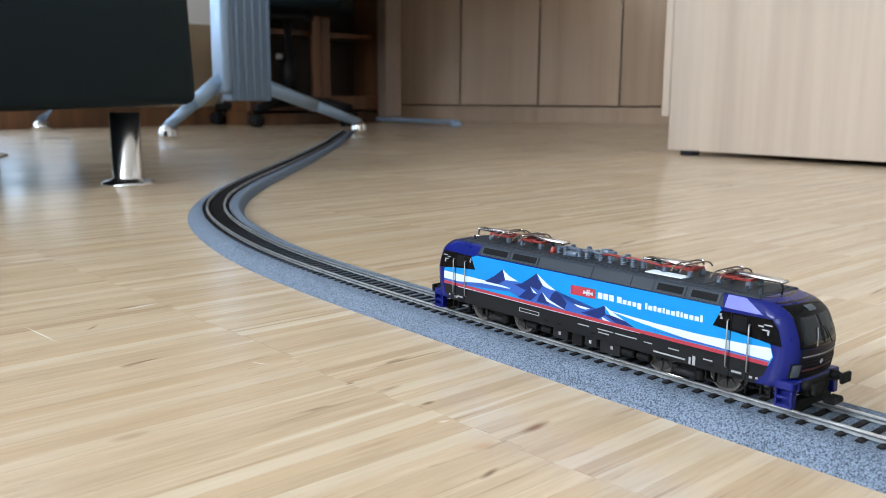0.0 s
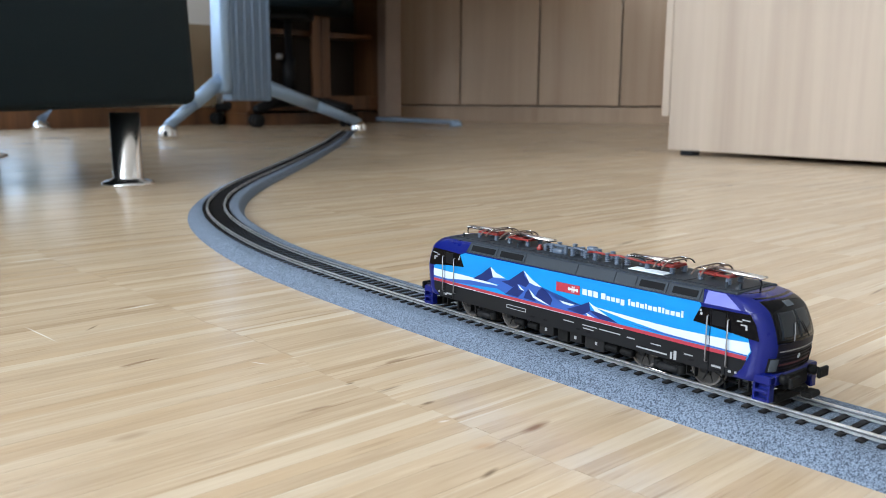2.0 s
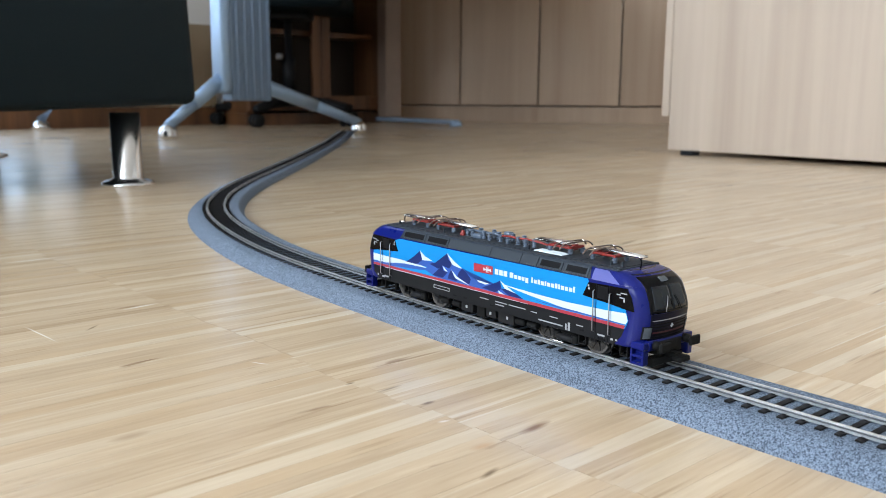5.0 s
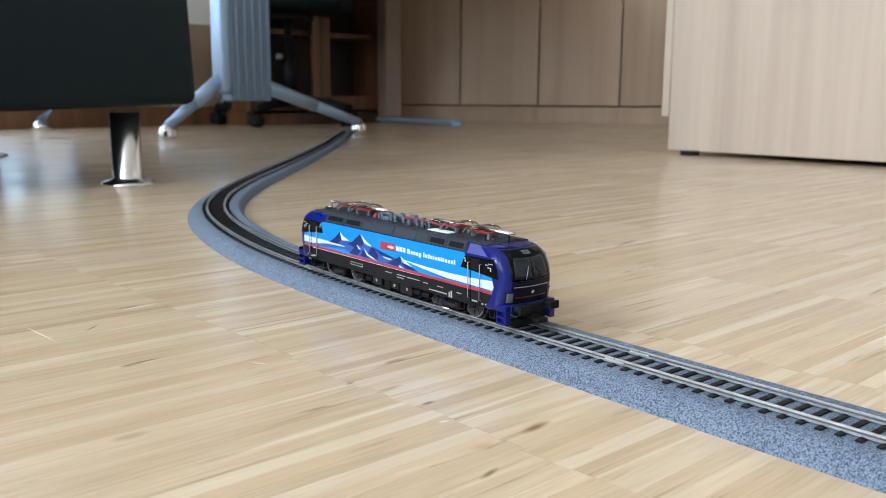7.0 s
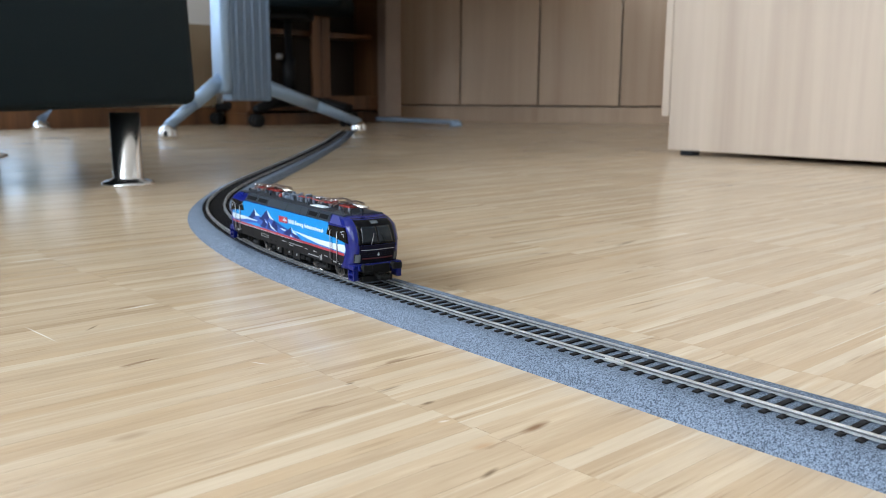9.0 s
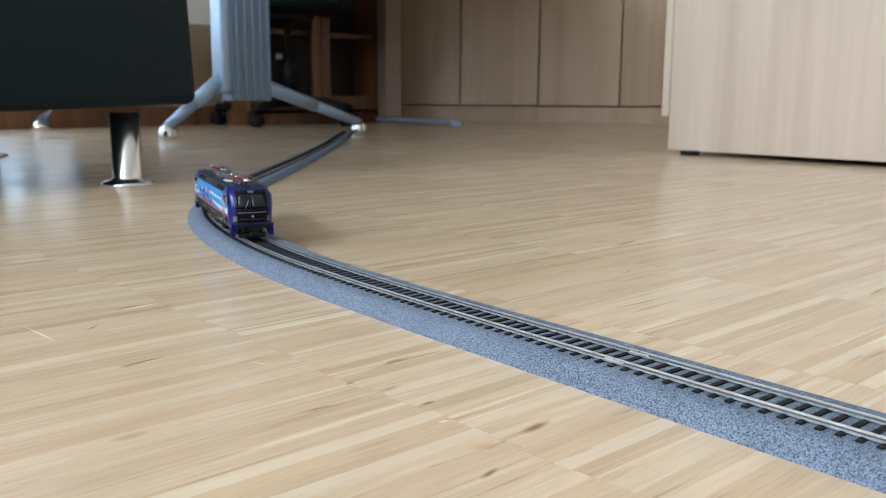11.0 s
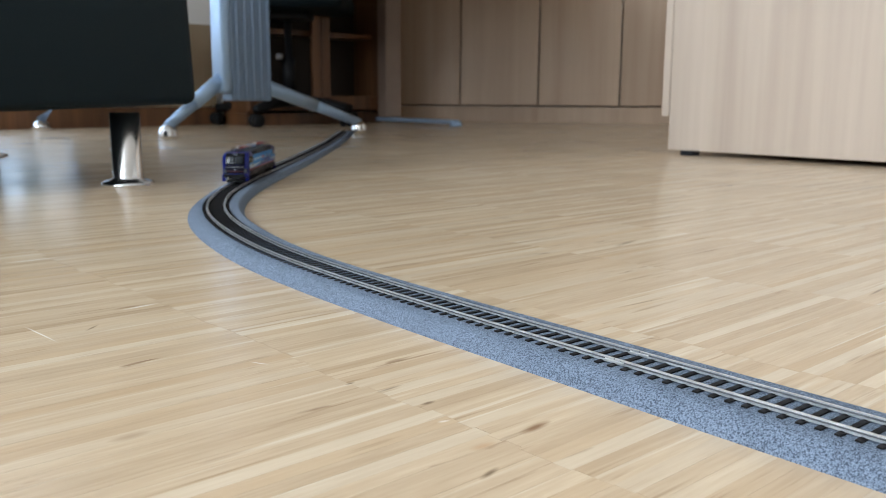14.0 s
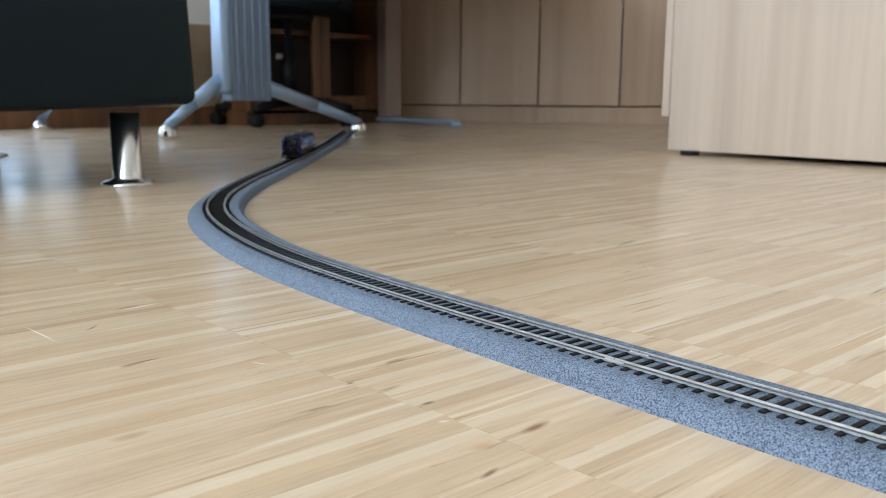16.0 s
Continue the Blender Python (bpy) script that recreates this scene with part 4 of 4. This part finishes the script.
        for y0, y1 in ((-14.4, -11.4), (11.4, 14.4)):
            lamp = part("headlight", front_plate(y0, y1, 13.6, 18.3, e, 0.5, 6, 3), M_LIGHT, body, "square headlight")
            part("headlight_rim", front_plate(y0 - 0.4, y1 + 0.4, 13.2, 18.7, e, 0.38, 6, 3), M_GRILL, lamp)
        part("top_headlight", front_plate(-2.4, 2.4, 36.0, 37.6, e, 0.5, 4, 2), M_LIGHT, body, "small top headlight")
        for a, b in ((-10.6, -0.5), (0.5, 10.6)):
            smooth(part("pane", front_plate(a, b, 25.2, 34.6, e, 0.34, 10, 8, 0.1), M_WGLASS, wind))
        for y0 in (-3.5, 3.5):
            pts = [(e * (front_x(y0 * q, h) + 0.75), y0 * q, h) for q, h in ((1.5, 24.6), (1.1, 27.6), (0.7, 30.6))]
            smooth(part("wiper", scaled(tube(pts, 0.2, 5)), M_HANDLE if y0 * e < 0 else M_FRAME, wind))
        # buffer beam, steps and buffers
        part("buffer_beam", mbox(*sorted((e * 92, e * 100.6)), -13.6, 13.6, 8.4, 12.6, 0.6), M_BLUE, body, "deep blue buffer beam")
        part("beam_front", mbox(*sorted((e * 95, e * 101.2)), -8.0, 8.0, 6.0, 12.0, 0.6), M_FRAME, body)
        for sd in (-1, 1):
            xs = sorted((e * 93.2, e * 100.2))
            st = part("step_block", mbox(xs[0], xs[1], sd * 14.9 - 1.7, sd * 14.9 + 1.7, 9.2, 12.4, 0.4), M_BLUE, body, "blue corner step")
            part("step_back", mbox(xs[0] + 0.3, xs[1] - 0.3, sd * 13.6 - 0.4, sd * 13.6 + 0.4, 3.0, 9.19), M_BLUE, st)
            for xx in (93.3, 99.2):
                xq = sorted((e * xx, e * (xx + 0.9)))
                part("step_frame", mbox(xq[0], xq[1], sd * 15.1 - 1.5, sd * 15.1 + 1.5, 2.8, 9.19, 0.15), M_BLUE, st)
            for zz in (2.8, 6.0):
                part("step_tread", mbox(xs[0] + 1.05, xs[1] - 1.05, sd * 15.3 - 1.3, sd * 15.3 + 1.3, zz, zz + 1.1, 0.1), M_BLUE, st)
            buf = smooth(part("buffer", scaled(lathe([(1.9, 0), (1.9, 2.4), (1.4, 2.5), (1.4, 4.6)], 14, m=pose(e * 100.5, sd * 10.0, 10.9) @ pose(0, 0, 0, 0, 90 * e, 0))), M_FRAME, body))
            part("buffer_plate", mbox(*sorted((e * 105.0, e * 106.6)), sd * 10 - 3.3, sd * 10 + 3.3, 8.9, 12.9, 0.45), M_FRAME, buf)
        part("coupler", mbox(*sorted((e * 98, e * 105)), -2.2, 2.2, 4.6, 7.2, 0.5), M_FRAME, body)
        part("coupler_head", mbox(*sorted((e * 104.5, e * 109)), -3.6, 3.6, 3.8, 6.2, 0.6), M_FRAME, body)
        part("rail_guard", mbox(*sorted((e * 96, e * 100)), -10.5, 10.5, 1.2, 5.0, 0.5), M_FRAME, body)
    # underfloor boxes
    for x0, x1, y0, y1, z0 in ((-24, 24, -11, 11, 3.0), (-17, -8, -14.5, -11.1, 3.6), (-6, 0, -13.8, -11.1, 2.6), (2, 9, -14.6, -11.1, 4.0), (11, 22, -14.8, -11.1, 3.2), (-17, -2, 11.1, 14.5, 3.4), (2, 22, 11.1, 14.6, 3.2)):
        part("underfloor_box", mbox(x0, x1, y0, y1, z0, 9.4, 0.3), M_BOX if y0 < -14 else M_FRAME, body)
    for sd in (-1, 1):
        smooth(part("sensor_rod", scaled(tube([(40.5, sd * 12.9, 2.2), (46, sd * 13.0, 1.7), (53, sd * 12.9, 1.6)], [0.4, 0.55, 0.45], 8)), M_STEEL, body, "bright rod beside the wheels"))
        for x in (-31, -22, 25, 33):
            part("air_tank", scaled(lathe([(1.2, -3.2), (1.7, -2.8), (1.7, 2.8), (1.2, 3.2)], 12, m=pose(x, sd * 12.6, 5.6) @ pose(0, 0, 0, 0, 90, 0))), M_FRAME, body)
        for x in (-86, -64, 64, 87):
            part("step_bracket", mbox(x, x + 4.2, sd * 14.6 - 1.0, sd * 14.6 + 1.0, 4.4, 5.0, 0.1), M_FRAME, body)
            part("step_bracket", mbox(x, x + 0.5, sd * 14.6 - 1.0, sd * 14.6 + 1.0, 5.0, 9.0), M_FRAME, body)
            part("step_bracket", mbox(x + 3.7, x + 4.2, sd * 14.6 - 1.0, sd * 14.6 + 1.0, 5.0, 9.0), M_FRAME, body)
    for x in (-13, 5, 17):
        part("box_label", mbox(x, x + 1.2, -14.95, -14.6, 5.6, 7.0), M_TEXTG, body)
    # roof equipment
    for x0, way in ((-57, -1), (-49, 1), (48, -1), (60, 1)):
        pantograph(x0, way, loco)
    for i, (x, y) in enumerate(((-23, -5), (-21, 2), (-18, -6.2), (-16, -1), (-13, 4), (-10, -5.6), (-8, 0), (-5, -6.3), (-3, -2), (0, 3.5), (2, -5.4), (5, 0), (8, -6), (11, 2), (14, -5), (17, -1), (20, -5.8), (24, -4), (28, 1))):
        insulator(x, y, 40.3, 3.3 + (i % 3) * 0.5, loco)
    smooth(part("red_roof_line", scaled(tube([(2, -5.2, 43.4), (8, -5.6, 44.0), (14, -4.8, 43.6), (20, -5.2, 44.1), (26, -4.2, 43.6), (33, -3, 42.6)], 0.55, 6)), M_OXRED, loco, "red roof conductor"))
    smooth(part("silver_roof_line", scaled(tube([(-23, -4.8, 43.3), (-16, -5.6, 43.9), (-10, -5.2, 43.5), (-4, -4.4, 43.8), (2, -5.2, 43.4)], 0.6, 6)), M_INS, loco))
    smooth(part("switch_box", mbox(-17, -11, -7.4, -2.5, 40.1, 42.6, 0.5), M_INS, loco))
    smooth(part("switch_box", mbox(-6, -1.5, 3.6, 7.2, 40.1, 43.8, 0.5), M_INS, loco))
    smooth(part("transformer", scaled(lathe([(1.5, 40.0), (1.5, 41.6), (1.0, 42.0), (1.0, 42.6), (0.6, 43.0)], 14, m=pose(-26, -6, 0))), M_OXRED, loco))
    smooth(part("horn", scaled(tube([(-81, -6, 40.3), (-80, -6, 41.4), (-77, -6, 41.6)], [0.9, 0.6, 0.4], 8)), M_STEEL, loco))
    for x, y in ((-78, -9), (-38, -9.5), (25, -9.5), (75, -9.6), (80, -8)):
        part("roof_lug", mbox(x, x + 0.9, y, y + 0.9, 40.3, 42.4, 0.1), M_ROOF, loco)
    # bogies and wheels
    bogies, axles = [], []
    for e in (1, -1):
        bm2 = box(-23, 23, -12.4, -10.9, 8.2, 10.6, 0.4)
        box(-23, 23, 10.9, 12.4, 8.2, 10.6, 0.4, bm=bm2)
        box(-6, 6, -12.6, 12.6, 3.4, 7.6, 0.5, bm=bm2)
        bogie = part("bogie", scaled(bm2), M_FRAME, loco, "black bogie frame")
        bogie.location = (e * 54.6 * MM, 0, 0)
        for sd in (-1, 1):
            for x in (-14.95, 14.95):
                part("axle_box", mbox(x - 1.7, x + 1.7, sd * 11.4 - 0.9, sd * 11.4 + 0.9, 5.6, 9.0, 0.4), M_BOX, bogie)
                part("brake_gear", mbox(x - 9.6, x - 8.4, sd * 10.4 - 1.2, sd * 10.4 + 1.2, 2.6, 8.0, 0.3), M_FRAME, bogie)
            for x in (-5.6, 5.6):
                smooth(part("coil_spring", scaled(lathe([(1.7, 3.2), (2.0, 3.8), (1.7, 4.4), (2.0, 5.0), (1.7, 5.6), (2.0, 6.2), (1.7, 6.8)], 12, m=pose(x, sd * 13.2, 0))), M_FRAME, bogie))
            smooth(part("damper", scaled(lathe([(0.9, -6.2), (1.6, -5.6), (1.6, 3.6), (0.8, 4.0), (0.8, 6.2)], 14, m=pose(0, sd * 13.4, 4.4) @ pose(0, 0, 0, 0, 90, 0))), M_BOX, bogie))
            smooth(part("sand_pipe", scaled(tube([(22, sd * 11.5, 6), (23, sd * 9.4, 3), (22.4, sd * 8.8, 1.1)], 0.35, 6)), M_FRAME, bogie))
        for x in (-14.95, 14.95):
            bm3 = bmesh.new()
            for sd in (-1, 1):
                lathe([(6.0, 0.0), (7.9, 0.1), (7.9, 0.8), (7.2, 1.0), (7.0, 3.0), (6.2, 3.1), (5.8, 2.4), (2.6, 2.2), (2.2, 3.4), (0.5, 3.4)], 28, bm=bm3,
                      m=pose(0, sd * 7.1, 0) @ pose(0, 0, 0, -90 * sd, 0, 0))
                for k in range(8):
                    a = radians(45 * k)
                    box(-0.5, 0.5, 2.4, 5.9, 2.1, 2.75, bm=bm3, m=pose(0, sd * 7.1, 0) @ pose(0, 0, 0, -90 * sd, 0, 0) @ Matrix.Rotation(a, 4, "Z"))
            tube([(0, -7, 0), (0, 7, 0)], 1.2, 10, bm=bm3)
            ws = part("wheelset", scaled(bm3), M_WHEEL, bogie, "dark steel wheels with bright brake discs on an axle")
            ws.data.materials.append(M_DISC)
            for p in ws.data.polygons:
                r = math.hypot(p.center.x, p.center.z) / MM
                p.material_index = 1 if 5.7 < r < 7.1 and abs(p.center.y) > 0.0095 else 0
            ws.location = (x * MM, 0, 7.2 * MM)
            axles.append((ws, x * MM))
        bogies.append((bogie, e))
    return loco, bogies, axles


loco, bogies, axles = locomotive()

# where the locomotive's middle is along the track, in metres, by the second
RUN = [(0.0, 0.1522), (0.5, 0.1528), (1.0, 0.1544), (1.5, 0.1570), (2.0, 0.1608), (2.5, 0.1659), (3.0, 0.1722), (3.5, 0.1802), (4.0, 0.1899),
       (4.5, 0.2022), (5.0, 0.2165), (5.5, 0.2330), (6.0, 0.2518), (6.5, 0.2730), (7.0, 0.2972), (7.5, 0.3242), (8.0, 0.3545), (8.5, 0.3885), (9.0, 0.4262),
       (9.5, 0.4680), (10.0, 0.5143), (10.5, 0.5655), (11.0, 0.6220), (11.5, 0.6835), (12.0, 0.7500), (12.5, 0.8225), (13.0, 0.9000), (13.5, 0.9825),
       (14.0, 1.0730), (14.5, 1.1690), (15.0, 1.2730), (15.5, 1.3850), (16.0, 1.5030)]


def place(t):
    """Catmull-Rom through RUN."""
    i = min(int(t / 0.5), len(RUN) - 2)
    f = t / 0.5 - i
    p = [RUN[min(max(k, 0), len(RUN) - 1)][1] for k in (i - 1, i, i + 1, i + 2)]
    if i + 2 >= len(RUN):
        p[3] = 2 * p[2] - p[1]
    if i == 0:
        p[0] = p[1]
    return 0.5 * (2 * p[1] + (p[2] - p[0]) * f + (2 * p[0] - 5 * p[1] + 4 * p[2] - p[3]) * f * f + (3 * p[1] - p[0] - 3 * p[2] + p[3]) * f ** 3)


HALF = 0.0546


def loco_pose(s):
    fx, fy, fa = line(s - HALF)
    rx, ry, ra = line(s + HALF)
    a = math.atan2(fy - ry, fx - rx)
    return Matrix.Translation(((fx + rx) / 2, (fy + ry) / 2, RAIL_TOP)) @ Matrix.Rotation(a, 4, "Z"), a, fa + math.pi, ra + math.pi


# ---- parquet: packs of narrow lamellas on edge, their ends nearly in line ----
def parquet():
    wide, length, gap, thick = 0.0081, 0.160, 0.00006, 0.0115
    turn = pose(0, 0, 0, 0, 0, GRAIN)
    back = turn.inverted()
    bm = box(gap, length - gap, gap / 2, wide - gap / 2, -thick, 0)
    bmesh.ops.recalc_face_normals(bm, faces=bm.faces)
    shared = bpy.data.meshes.new("lamella")
    bm.to_mesh(shared)
    bm.free()
    shared.materials.append(M_STRIP)
    rng = random.Random(5)
    places, verts, faces = [], [], []
    corners = [back @ Vector((x, y, 0)) for x, y in ((-2.6, -2.6), (3.4, -2.6), (3.4, 4.7), (-2.6, 4.7))]
    u0, u1 = min(c.x for c in corners), max(c.x for c in corners)
    v0, v1 = min(c.y for c in corners), max(c.y for c in corners)
    u0 = END_LINE - math.ceil((END_LINE - u0) / length) * length
    tx, ty, sx, sy = turn[0][0], turn[0][1], turn[1][0], turn[1][1]
    pack = 0.0
    for r in range(int((v1 - v0) / wide)):
        v = v0 + r * wide
        if r % 5 == 0:
            pack = rng.uniform(-0.003, 0.003)
        jog = pack + rng.uniform(-0.0015, 0.0015)
        for k in range(int((u1 - u0) / length) + 1):
            u = u0 + k * length + jog
            x, y = tx * (u + length / 2) + ty * v, sx * (u + length / 2) + sy * v
            if -2.72 < x < 3.52 and -2.72 < y < 4.75 and x > -2.6 + (y - 1.91) / 1.07 - 0.15:
                places.append((math.hypot(x - 0.02, (y - 0.42) * 0.7), u, v))
    places.sort()
    for i, (dist, u, v) in enumerate(places):
        dz = rng.uniform(-0.00003, 0.00003) if dist < 0.8 else 0.0
        if i < 300:
            ob = new("lamella", shared)
            ob.parent = floor
            ob.matrix_basis = turn @ Matrix.Translation((u, v, dz))
        else:
            k = len(verts)
            for z in (-0.003, dz):
                for p, q in ((u + gap, v + gap / 2), (u + length - gap, v + gap / 2), (u + length - gap, v + wide - gap / 2), (u + gap, v + wide - gap / 2)):
                    verts.append((tx * p + ty * q, sx * p + sy * q, z))
            for j in range(4):
                faces.append((k + j, k + (j + 1) % 4, k + 4 + (j + 1) % 4, k + 4 + j))
            faces.append((k + 4, k + 5, k + 6, k + 7))
    me = bpy.data.meshes.new("lamellas")
    me.from_pydata(verts, [], faces)
    me.materials.append(M_STRIPS)
    ob = new("lamellas", me)
    ob.parent = floor
    tagged(ob, kind="stuff")


parquet()


def sleepers():
    count = int((S1 - S0) / PITCH)
    bm = bmesh.new()
    sleeper_mesh(bm, Matrix())
    bmesh.ops.recalc_face_normals(bm, faces=bm.faces)
    me = bpy.data.meshes.new("sleeper")
    bm.to_mesh(me)
    bm.free()
    me.materials.append(M_SLEEPER)
    rest = bmesh.new()
    for i in range(count):
        m = on_track(S0 + (i + 0.5) * PITCH)
        if i < 290:
            ob = new("sleeper", me)
            ob.parent = track
            ob.matrix_basis = m
        else:
            sleeper_mesh(rest, m)
    tagged(part("sleepers", rest, M_SLEEPER, track), kind="stuff")


sleepers()


def motions():
    times = [i * 0.25 for i in range(65)]
    walk(loco, [(t, loco_pose(place(t))[0]) for t in times])
    for bogie, e in bogies:
        rows = []
        for t in times:
            m, a, fa, ra = loco_pose(place(t))
            turn = ((fa if e > 0 else ra) - a + math.pi) % (2 * math.pi) - math.pi
            rows.append((t, Matrix.Translation((e * HALF, 0, 0)) @ Matrix.Rotation(turn, 4, "Z")))
        walk(bogie, rows)
    for axle, x in axles:
        rows = []
        for i in range(481):
            t = i / 30
            roll = -(place(t) - place(0)) / 0.0072
            rows.append((t, Matrix.Translation((x, 0, 0.0072)) @ Matrix.Rotation(roll, 4, "Y")))
        walk(axle, rows)


motions()
